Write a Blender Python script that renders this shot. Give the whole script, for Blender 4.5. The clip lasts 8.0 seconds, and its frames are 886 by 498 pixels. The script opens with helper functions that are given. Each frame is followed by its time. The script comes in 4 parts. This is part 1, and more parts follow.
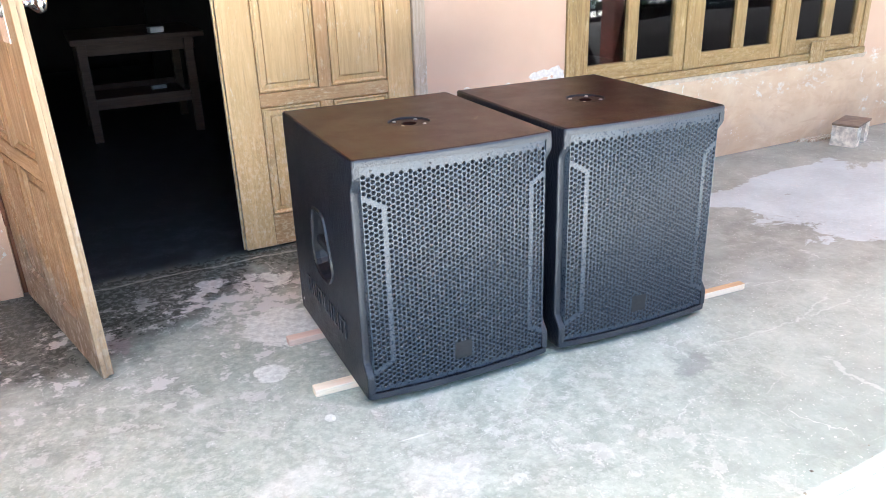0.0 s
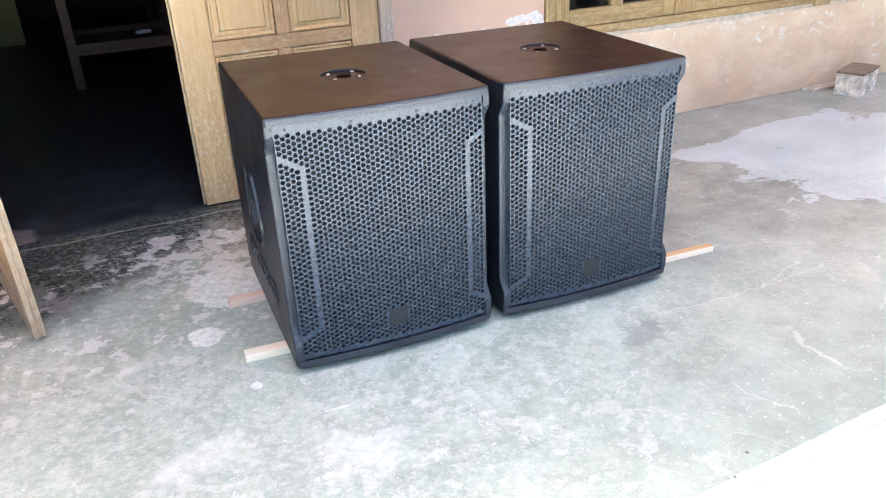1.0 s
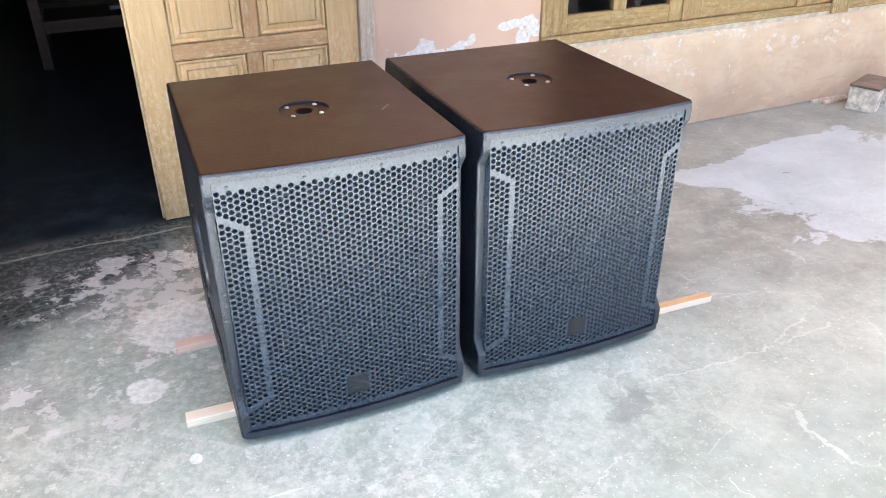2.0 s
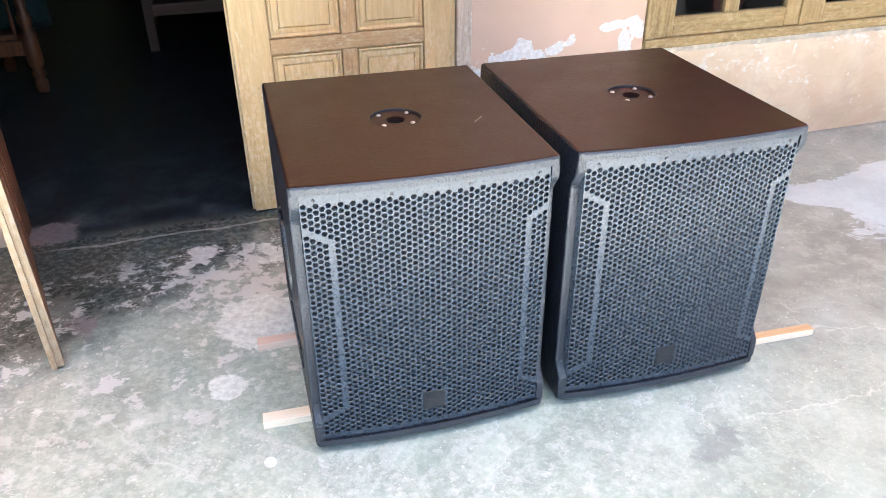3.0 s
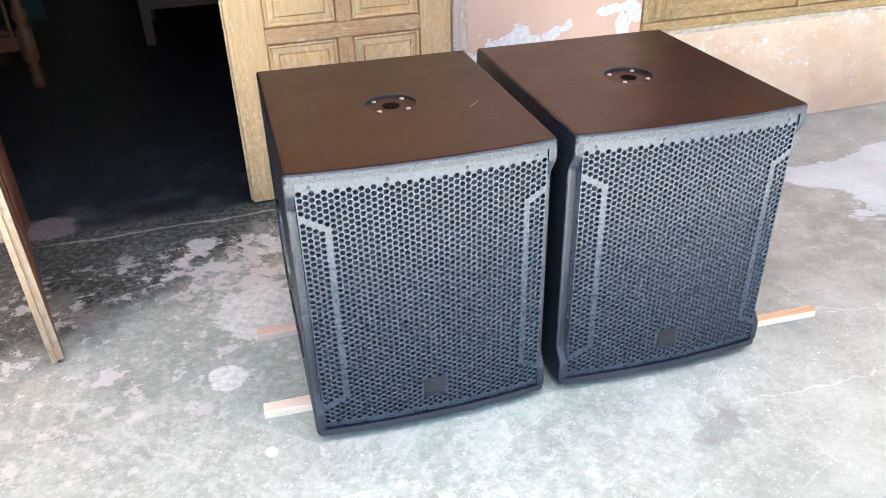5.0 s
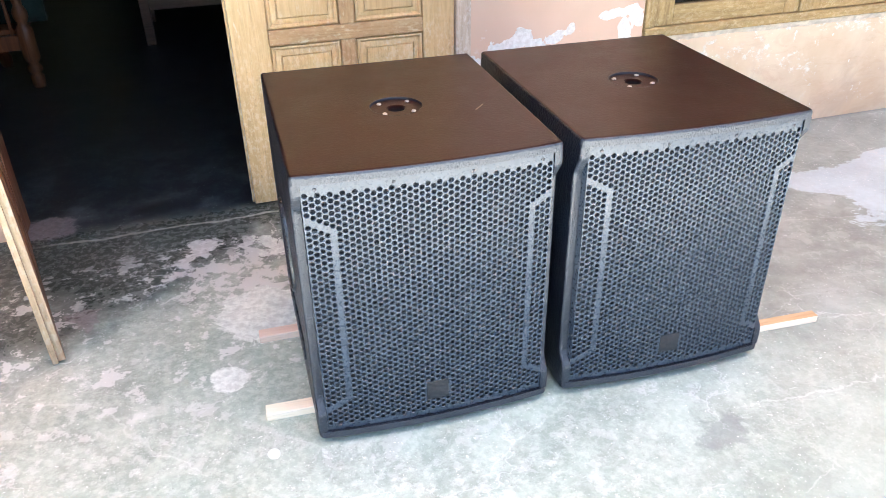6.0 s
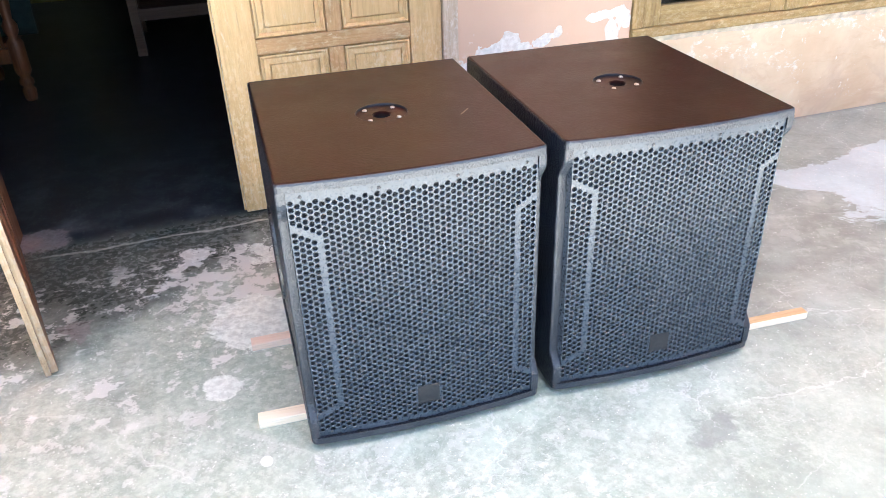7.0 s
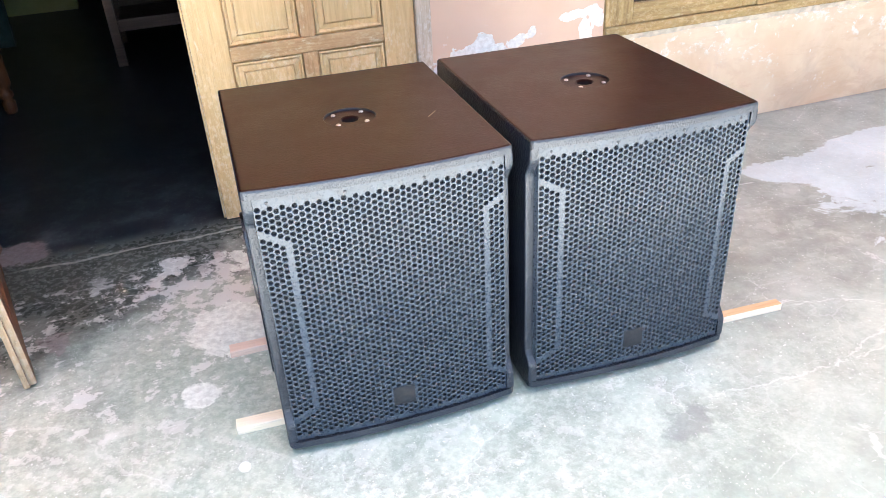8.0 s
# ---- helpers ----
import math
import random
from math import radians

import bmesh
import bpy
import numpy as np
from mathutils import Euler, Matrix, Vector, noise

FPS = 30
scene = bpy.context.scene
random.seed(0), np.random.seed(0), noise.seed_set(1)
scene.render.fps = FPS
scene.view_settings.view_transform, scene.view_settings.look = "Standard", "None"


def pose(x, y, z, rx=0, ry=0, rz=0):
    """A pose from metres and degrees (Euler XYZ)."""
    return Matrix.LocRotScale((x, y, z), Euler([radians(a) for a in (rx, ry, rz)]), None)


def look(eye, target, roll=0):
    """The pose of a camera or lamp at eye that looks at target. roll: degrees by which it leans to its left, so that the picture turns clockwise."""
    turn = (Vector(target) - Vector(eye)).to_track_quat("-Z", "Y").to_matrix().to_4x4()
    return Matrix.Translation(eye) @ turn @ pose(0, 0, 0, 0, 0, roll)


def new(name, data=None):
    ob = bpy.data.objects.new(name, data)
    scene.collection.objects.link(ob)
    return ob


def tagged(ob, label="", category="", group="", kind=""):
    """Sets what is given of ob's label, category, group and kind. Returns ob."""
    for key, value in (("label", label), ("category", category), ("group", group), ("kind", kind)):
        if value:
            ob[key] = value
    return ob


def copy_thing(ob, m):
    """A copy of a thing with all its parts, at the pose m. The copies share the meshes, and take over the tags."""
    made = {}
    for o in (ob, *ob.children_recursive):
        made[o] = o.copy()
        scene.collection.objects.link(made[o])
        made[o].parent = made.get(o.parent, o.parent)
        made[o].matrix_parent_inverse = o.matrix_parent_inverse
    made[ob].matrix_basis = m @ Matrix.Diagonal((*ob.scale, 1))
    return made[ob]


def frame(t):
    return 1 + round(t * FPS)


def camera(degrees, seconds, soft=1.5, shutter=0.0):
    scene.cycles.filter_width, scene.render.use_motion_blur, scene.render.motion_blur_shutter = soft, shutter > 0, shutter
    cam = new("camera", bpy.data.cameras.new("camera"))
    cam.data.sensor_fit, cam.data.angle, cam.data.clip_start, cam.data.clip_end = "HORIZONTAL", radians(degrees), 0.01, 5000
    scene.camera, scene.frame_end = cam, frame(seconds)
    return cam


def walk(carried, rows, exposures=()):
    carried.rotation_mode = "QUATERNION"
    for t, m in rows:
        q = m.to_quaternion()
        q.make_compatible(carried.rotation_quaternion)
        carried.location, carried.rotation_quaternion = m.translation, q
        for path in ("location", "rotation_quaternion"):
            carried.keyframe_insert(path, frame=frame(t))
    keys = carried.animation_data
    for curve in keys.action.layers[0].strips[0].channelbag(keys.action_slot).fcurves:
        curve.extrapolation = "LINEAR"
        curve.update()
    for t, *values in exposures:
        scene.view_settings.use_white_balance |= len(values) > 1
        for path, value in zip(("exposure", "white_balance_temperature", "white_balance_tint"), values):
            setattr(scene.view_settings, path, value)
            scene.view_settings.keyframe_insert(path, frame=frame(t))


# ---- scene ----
cam = camera(60.0, 8.0, 0.4)
PATH = [
    (0, (-0.503, -1.69, 1.172), (0.233, 0.008, 0.416), -1.9),
    (0.5, (-0.315, -1.694, 1.17), (0.345, 0.019, 0.376), -1.7),
    (1, (-0.234, -1.676, 1.166), (0.414, -0.004, 0.279), -2.4),
    (1.2, (-0.198, -1.638, 1.162), (0.484, 0.013, 0.262), -2.5),
    (2.3, (-0.045, -1.366, 1.305), (0.576, 0.263, 0.325), 0.6),
    (2.5, (-0.052, -1.354, 1.311), (0.533, 0.29, 0.334), 0.3),
    (3, (-0.039, -1.336, 1.314), (0.391, 0.337, 0.307), -0.4),
    (3.5, (-0.042, -1.334, 1.312), (0.278, 0.353, 0.286), -1.5),
    (4, (-0.05, -1.334, 1.302), (0.296, 0.342, 0.267), -2.0),
    (4.5, (-0.037, -1.332, 1.292), (0.335, 0.334, 0.25), -1.7),
    (4.7, (-0.029, -1.337, 1.298), (0.364, 0.332, 0.269), -1.7),
    (5.8, (-0.04, -1.329, 1.298), (0.417, 0.329, 0.276), -0.7),
    (6, (-0.046, -1.33, 1.298), (0.385, 0.335, 0.278), -0.9),
    (6.5, (-0.053, -1.338, 1.304), (0.358, 0.347, 0.307), -1.2),
    (7, (-0.024, -1.343, 1.302), (0.412, 0.327, 0.291), -2.0),
    (7.5, (-0.004, -1.351, 1.301), (0.484, 0.308, 0.297), -2.3),
    (8, (0.023, -1.368, 1.305), (0.475, 0.3, 0.298), -3.3),
]
walk(cam, [(t, look(eye, target, roll)) for t, eye, target, roll in PATH], [(0, 3.53, 6350, 4), (1.2, 3.53, 6350, 4), (2.5, 3.68, 6520, 4), (3.5, 3.78, 6520, 4), (4.5, 3.74, 6520, 4), (6.0, 3.84, 6540, 4), (8, 3.87, 6540, 4)])

# ---- light ----
world = bpy.data.worlds.new("sky")
scene.world = world
world.use_nodes = True
sky = world.node_tree.nodes.new("ShaderNodeTexSky")
sky.sky_type = "NISHITA"
sky.sun_disc = False
sky.air_density, sky.dust_density, sky.ozone_density = 0.8, 3.0, 0.6
sky.sun_elevation = radians(83)
sky.sun_rotation = radians(20)
world.node_tree.links.new(sky.outputs[0], world.node_tree.nodes["Background"].inputs[0])
world.node_tree.nodes["Background"].inputs[1].default_value = 0.10
sun = new("sun", bpy.data.lights.new("sun", "SUN"))
sun.data.energy, sun.data.angle, sun.data.color = 5.0, radians(0.55), (1.0, 0.97, 0.93)
sun.matrix_world = look((0.50, 0.70, 7.5), (0, 0, 0))


# ---- materials ----
class Mat:
    """A small builder of node materials."""

    def __init__(self, name, rough=0.6, metal=0.0, spec=0.5):
        self.mat = bpy.data.materials.new(name)
        self.mat.use_nodes = True
        self.tree = self.mat.node_tree
        self.out = self.tree.nodes["Principled BSDF"]
        self.put("Roughness", rough)
        self.put("Metallic", metal)
        self.put("Specular IOR Level", spec)
        self.xyz = self.node("ShaderNodeTexCoord").outputs["Object"]

    def node(self, kind, **ins):
        n = self.tree.nodes.new(kind)
        for key, value in ins.items():
            self.feed(n.inputs[int(key[1:])] if key[0] == "i" and key[1:].isdigit() else n.inputs[key], value)
        return n

    def feed(self, socket, value):
        if isinstance(value, bpy.types.NodeSocket):
            self.tree.links.new(value, socket)
        else:
            if socket.type == "RGBA" and len(value) == 3:
                value = (*value, 1)
            socket.default_value = value

    def put(self, key, value):
        self.feed(self.out.inputs[key], value)
        return self

    def noise(self, scale, detail=5.0, rough=0.6, warp=0.0, vec=None, color=False):
        n = self.node("ShaderNodeTexNoise", Vector=vec or self.xyz, Scale=scale, Detail=detail, Roughness=rough, Distortion=warp)
        return n.outputs["Color" if color else "Fac"]

    def voronoi(self, scale, vec=None, edge=False):
        n = self.tree.nodes.new("ShaderNodeTexVoronoi")
        if edge:
            n.feature = "DISTANCE_TO_EDGE"
        self.feed(n.inputs["Vector"], vec or self.xyz)
        n.inputs["Scale"].default_value = scale
        return n.outputs["Distance"]

    def calc(self, op, a, b=0.0, clamp=False):
        n = self.tree.nodes.new("ShaderNodeMath")
        n.operation, n.use_clamp = op, clamp
        self.feed(n.inputs[0], a)
        self.feed(n.inputs[1], b)
        return n.outputs[0]

    def span(self, value, lo, hi, to_lo=0.0, to_hi=1.0):
        n = self.tree.nodes.new("ShaderNodeMapRange")
        n.interpolation_type = "SMOOTHSTEP"
        for i, v in enumerate((value, lo, hi, to_lo, to_hi)):
            self.feed(n.inputs[i], v)
        return n.outputs[0]

    def mix(self, fac, a, b):
        n = self.tree.nodes.new("ShaderNodeMix")
        n.data_type = "RGBA"
        self.feed(n.inputs[0], fac)
        self.feed(n.inputs[6], a)
        self.feed(n.inputs[7], b)
        return n.outputs[2]

    def stretch(self, scale, vec=None):
        return self.node("ShaderNodeMapping", Vector=vec or self.xyz, Scale=scale).outputs[0]

    def axis(self, which, vec=None):
        return self.node("ShaderNodeSeparateXYZ", Vector=vec or self.xyz).outputs[which]

    def warped(self, scale, amount):
        """Coordinates shaken by noise."""
        n = self.tree.nodes.new("ShaderNodeVectorMath")
        n.operation = "MULTIPLY_ADD"
        self.feed(n.inputs[0], self.noise(scale, 5, 0.65, color=True))
        n.inputs[1].default_value = (amount, amount, amount)
        m = self.tree.nodes.new("ShaderNodeVectorMath")
        m.operation = "SUBTRACT"
        self.feed(m.inputs[0], self.xyz)
        m.inputs[1].default_value = (amount / 2, amount / 2, amount / 2)
        self.tree.links.new(m.outputs[0], n.inputs[2])
        return n.outputs[0]

    def blob(self, rag, place, size, turn=0.0, axis=2, soft=0.10, vec=None):
        """A patch whose outline is broken up by the noise rag: 1 inside, 0 outside."""
        n = self.tree.nodes.new("ShaderNodeMapping")
        n.vector_type = "TEXTURE"
        self.feed(n.inputs[0], vec or self.xyz)
        loc, scl, rot = [0, 0, 0], [50, 50, 50], [0, 0, 0]
        pair = (0, 1) if axis == 2 else (0, 2)
        for i, k in enumerate(pair):
            loc[k], scl[k] = place[i], size[i]
        rot[axis] = radians(turn)
        n.inputs[1].default_value, n.inputs[2].default_value, n.inputs[3].default_value = loc, rot, scl
        m = self.tree.nodes.new("ShaderNodeVectorMath")
        m.operation = "LENGTH"
        self.tree.links.new(n.outputs[0], m.inputs[0])
        inside = self.calc("ADD", self.calc("SUBTRACT", 1.0, m.outputs["Value"]), rag)
        return self.span(inside, -soft, soft)

    def ragged(self, scale, amount, detail=8, rough=0.72):
        """Noise about zero, to break up outlines."""
        return self.calc("MULTIPLY", self.calc("SUBTRACT", self.noise(scale, detail, rough, 0.5), 0.5), amount)

    def any_of(self, masks):
        total = masks[0]
        for m in masks[1:]:
            total = self.calc("MAXIMUM", total, m)
        return total

    def bump(self, height, strength=0.3, distance=0.01):
        n = self.node("ShaderNodeBump", Strength=strength, Distance=distance, Height=height)
        self.put("Normal", n.outputs[0])
        return self


def wood_mat(name, light, dark, along=2, rough=0.5, worn=0.0, worn_color=(0.5, 0.42, 0.3), foot=0.0):
    m = Mat(name, rough)
    s = [14, 14, 14]
    s[along] = 0.9
    vec = m.stretch(s)
    grain = m.noise(3.0, 7, 0.62, 1.4, vec=vec)
    s2 = [90, 90, 90]
    s2[along] = 4
    fine = m.noise(2.0, 3, 0.6, vec=m.stretch(s2))
    tone = m.noise(1.7, 3)
    color = m.mix(m.span(grain, 0.32, 0.7), dark, light)
    color = m.mix(m.calc("MULTIPLY", m.span(fine, 0.55, 0.75), 0.35), color, [c * 0.45 for c in dark])
    color = m.mix(m.calc("MULTIPLY", m.span(tone, 0.4, 0.7), 0.3), color, [c * 1.15 for c in light])
    if worn:
        flecks = m.span(m.noise(42, 7, 0.74, vec=m.stretch([1, 1, 0.35] if along == 2 else [0.35, 1, 1])), 0.565, 0.63)
        zone = m.span(m.noise(4, 4), 0.40, 0.60)
        dirt = m.span(m.noise(9, 7, 0.72, vec=m.stretch([1, 1, 0.5] if along == 2 else [0.5, 1, 1])), 0.56, 0.72)
        color = m.mix(m.calc("MULTIPLY", dirt, 0.45), color, [c * 0.55 for c in dark])
        color = m.mix(m.calc("MULTIPLY", m.calc("MULTIPLY", flecks, zone), worn), color, worn_color)
        # varnish pitted through, mostly low down
        low = m.span(m.calc("ADD", m.axis(2), m.ragged(5, 1.2)), 0.85, 0.25)
        pits = m.noise(75, 5, 0.7, vec=m.stretch([1, 1, 0.6] if along == 2 else [0.6, 1, 1]))
        color = m.mix(m.calc("MULTIPLY", m.calc("MULTIPLY", m.span(pits, 0.50, 0.58), low), 0.6 * worn), color, [min(0.8, c * 1.15) for c in worn_color])
        color = m.mix(m.calc("MULTIPLY", m.calc("MULTIPLY", m.span(pits, 0.42, 0.36), low), 0.6 * worn), color, [c * 0.5 for c in dark])
    if foot:
        # varnish gone grey and scraped up from the foot
        edge = m.calc("ADD", m.axis(2), m.ragged(7, 0.75))
        bare = m.span(edge, foot * 0.75, foot * 0.35)
        scraped = m.span(m.noise(30, 6, 0.7, vec=m.stretch([1, 1, 0.6])), 0.52, 0.60)
        grey = m.mix(m.span(m.noise(8, 6, 0.7), 0.35, 0.65), (0.15, 0.115, 0.085), (0.34, 0.29, 0.225))
        color = m.mix(m.calc("MULTIPLY", bare, 0.8), color, grey)
        color = m.mix(m.calc("MULTIPLY", m.calc("MULTIPLY", scraped, bare), 0.7), color, (0.58, 0.53, 0.46))
    m.put("Base Color", color)
    m.put("Roughness", m.span(grain, 0.2, 0.8, rough + 0.12, rough - 0.08))
    return m.bump(m.calc("ADD", m.calc("MULTIPLY", grain, 0.5), fine), 0.25, 0.004).mat


def plain_mat(name, color, rough=0.5, metal=0.0, vary=0.15, scale=20.0, relief=0.1):
    m = Mat(name, rough, metal)
    n = m.noise(scale, 4)
    m.put("Base Color", m.mix(m.span(n, 0.3, 0.7), [c * (1 - vary) for c in color], [c * (1 + vary) for c in color]))
    m.put("Roughness", m.span(m.noise(scale * 2.3, 3), 0.3, 0.7, rough - 0.06, rough + 0.08))
    return m.bump(n, relief, 0.003).mat


def cabinet_mat(name, low, high, spec, relief, rough=0.34, coarse_grain=0.0):
    """Textured cabinet paint: fine orange peel, and where asked the coarse spatter of a sprayed edge."""
    m = Mat(name, rough)
    coarse = m.noise(9, 4)
    dust = m.span(m.noise(150, 4, 0.75), 0.7, 0.78)
    base = m.mix(m.span(coarse, 0.3, 0.7), low, high)
    m.put("Base Color", m.mix(m.calc("MULTIPLY", dust, 0.10), base, (0.3, 0.28, 0.25)))
    m.put("Roughness", m.span(coarse, 0.3, 0.7, rough - 0.04, rough + 0.04))
    m.put("Specular IOR Level", spec)
    grain = m.calc("ADD", m.noise(270, 3, 0.6), m.calc("MULTIPLY", m.noise(120, 3, 0.6), 1.2))
    if coarse_grain:
        grain = m.calc("ADD", grain, m.calc("MULTIPLY", m.span(m.voronoi(190, m.warped(60, 0.004)), 0.15, 0.75, 1.0, 0.0), coarse_grain))
    return m.bump(grain, 0.6, relief).mat


def concrete_mat():
    """Old smooth cement floor: mottled grey, dark polished skin and painted-in shade, chipped pale patches, hairline
    cracks, white specks.
    """
    m = Mat("worn_cement_floor", 0.4)
    mott = m.noise(3.4, 8, 0.7)
    cloud = m.noise(0.9, 4, 0.5)
    fine = m.noise(46, 6, 0.7)
    base = m.mix(m.span(mott, 0.3, 0.72), (0.268, 0.318, 0.264), (0.448, 0.522, 0.440))
    base = m.mix(m.calc("MULTIPLY", m.span(cloud, 0.35, 0.65), 0.35), base, (0.47, 0.485, 0.425))
    base = m.mix(m.calc("MULTIPLY", m.span(fine, 0.42, 0.62), 0.46), base, (0.60, 0.645, 0.568))
    speckle = m.span(m.noise(30, 7, 0.78), 0.53, 0.63)
    base = m.mix(m.calc("MULTIPLY", speckle, 0.25), base, (0.20, 0.23, 0.20))
    dapple = m.calc("MULTIPLY", m.span(m.noise(5.5, 8, 0.74), 0.53, 0.60), m.span(m.noise(1.2, 3), 0.42, 0.58))
    base = m.mix(m.calc("MULTIPLY", dapple, 0.32), base, (0.17, 0.20, 0.175))
    y = m.axis(1)
    x = m.axis(0)
    grime = m.span(m.noise(9.0, 9, 0.76), 0.46, 0.60)
    grime = m.calc("MULTIPLY", grime, m.span(m.noise(1.6, 4), 0.36, 0.62))
    base = m.mix(m.calc("MULTIPLY", grime, 0.5), base, (0.25, 0.26, 0.225))
    scuff = m.span(m.noise(26, 7, 0.8), 0.54, 0.62)
    base = m.mix(m.calc("MULTIPLY", scuff, 0.45), base, (0.58, 0.61, 0.565))
    # outer strip darkened, more at the right, to offset the strong light there
    front_dim = m.span(m.calc("ADD", y, m.ragged(2.5, 0.7)), -0.12, -0.52)
    base = m.mix(m.calc("MULTIPLY", front_dim, m.span(x, 0.1, 1.2, 0.14, 0.85)), base, m.mix(m.span(mott, 0.3, 0.7), (0.175, 0.22, 0.196), (0.287, 0.347, 0.318)))
    # lime blotches with hard edges, thicker in some stretches than in others
    lime = m.span(m.noise(15, 9, 0.68), 0.585, 0.605)
    lime = m.calc("MULTIPLY", lime, m.span(m.noise(1.4, 4, 0.6), 0.40, 0.56))
    lime = m.calc("MULTIPLY", lime, m.span(x, 0.2, 0.9, 1.0, 0.3))
    base = m.mix(m.calc("MULTIPLY", lime, 0.5), base, (0.64, 0.67, 0.62))
    # mixed greyer towards the right, broken up by noise
    right_grey = m.span(m.calc("ADD", x, m.ragged(2.2, 1.2)), 0.55, 1.5, 0.0, 0.5)
    base = m.mix(right_grey, base, m.mix(m.span(mott, 0.3, 0.7), (0.225, 0.243, 0.213), (0.345, 0.372, 0.330)))
    # the far side is older and greyer
    old = m.calc("MULTIPLY", m.span(m.calc("ADD", x, m.ragged(3, 1.2)), 0.85, 1.25), m.span(m.calc("ADD", y, m.ragged(4, 1.0)), -0.10, 0.30))
    old = m.calc("MULTIPLY", old, m.span(m.calc("ADD", m.calc("ADD", y, m.calc("MULTIPLY", x, 0.5)), m.ragged(4, 1.0)), 1.95, 1.60, 0.35, 1.0))
    base = m.mix(m.calc("MULTIPLY", old, 0.8), base, m.mix(m.span(mott, 0.32, 0.7), (0.175, 0.180, 0.155), (0.36, 0.375, 0.335)))
    # dark polished skin by the door and inside, the open leaf's shade mixed in
    lip = m.calc("ADD", y, m.calc("MULTIPLY", m.span(x, 0.35, 1.1), -2.5))
    lip = m.calc("SUBTRACT", lip, m.span(x, -0.70, -0.02, 0.0, 0.34))
    lip = m.calc("SUBTRACT", lip, m.span(x, -0.95, -0.68, 0.12, 0.0))
    skin_edge = m.calc("ADD", lip, m.calc("MULTIPLY", m.calc("SUBTRACT", m.noise(2.6, 8, 0.68), 0.5), 1.9))
    skin = m.span(skin_edge, 0.34, 0.80)
    dark = m.mix(m.span(mott, 0.3, 0.7), (0.034, 0.040, 0.034), (0.100, 0.110, 0.094))
    color = m.mix(m.calc("MULTIPLY", skin, 0.94), base, dark)
    # the unlit room's darkness put into the floor colour, bluish sheen near the door
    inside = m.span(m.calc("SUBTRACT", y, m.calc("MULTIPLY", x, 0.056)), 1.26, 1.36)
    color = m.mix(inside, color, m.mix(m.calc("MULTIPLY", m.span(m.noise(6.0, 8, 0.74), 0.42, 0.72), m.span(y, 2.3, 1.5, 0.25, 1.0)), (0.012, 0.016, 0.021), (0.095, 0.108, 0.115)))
    # flakes of the skin worn through
    flakes = m.span(m.noise(20, 8, 0.70), 0.572, 0.596)
    flakes = m.calc("MAXIMUM", flakes, m.span(m.noise(8.5, 9, 0.64), 0.585, 0.60))
    flake_zone = m.span(m.noise(2.1, 3, 0.5), 0.30, 0.46)
    flake_zone = m.calc("MULTIPLY", flake_zone, m.span(y, 1.15, 0.85))
    flakes = m.calc("MULTIPLY", flakes, flake_zone)
    flakes = m.calc("MULTIPLY", flakes, m.span(x, 0.5, 1.0, 1.0, 0.15))
    flakes = m.calc("MULTIPLY", flakes, m.span(y, 0.05, 0.45, 0.35, 1.0))
    thick = m.span(m.noise(13, 9, 0.70), 0.488, 0.51)
    thick = m.calc("MULTIPLY", thick, m.blob(m.ragged(6, 2.0), (-0.19, 0.84), (0.17, 0.27), 25))
    flakes = m.calc("MAXIMUM", flakes, thick)
    color = m.mix(m.calc("MULTIPLY", flakes, 0.88), color, (0.66, 0.665, 0.63))
    # chipped patches where the top coat has gone
    v = m.ragged(14, 1.6)
    w = m.ragged(8, 5.0)
    chips = m.any_of([
        m.blob(v, (-0.10, 0.585), (0.125, 0.135), 20, soft=0.03),
        m.blob(w, (-0.05, 1.0), (0.05, 0.08), 0, soft=0.05),
        m.blob(v, (-0.202, 0.303), (0.050, 0.054), 0, soft=0.03),
        m.blob(v, (-0.108, 0.004), (0.014, 0.018), 0, soft=0.05),
    ])
    pale = m.mix(m.span(fine, 0.35, 0.65), (0.57, 0.60, 0.55), (0.79, 0.825, 0.765))
    pale = m.mix(m.calc("MULTIPLY", m.span(m.noise(11, 8, 0.75), 0.50, 0.66), 0.35), pale, (0.40, 0.42, 0.385))
    color = m.mix(chips, color, pale)
    # duller chips; the one by the leaf has its deep shade in the colour
    dull = m.any_of([m.blob(w, (-0.60, 0.70), (0.045, 0.06), 10), m.blob(v, (-0.80, 1.31), (0.10, 0.09), 0)])
    color = m.mix(m.calc("MULTIPLY", dull, 0.85), color, m.mix(m.span(fine, 0.35, 0.65), (0.20, 0.175, 0.165), (0.31, 0.28, 0.265)))
    # shallow scuffed patches at the front
    rag = m.ragged(12, 2.0)
    shallow = m.any_of([m.blob(rag, (0.065, -0.350), (0.092, 0.080), 10, soft=0.4), m.blob(rag, (-0.285, -0.222), (0.105, 0.044), 24, soft=0.4), m.blob(rag, (-0.40, 0.225), (0.045, 0.020), 10, soft=0.4)])
    shallow = m.calc("MULTIPLY", shallow, m.span(m.noise(34, 7, 0.75), 0.38, 0.62, 0.25, 0.60))
    color = m.mix(shallow, color, (0.68, 0.69, 0.64))
    # newer smooth cement at the far side
    calm = m.ragged(5.5, 1.5)
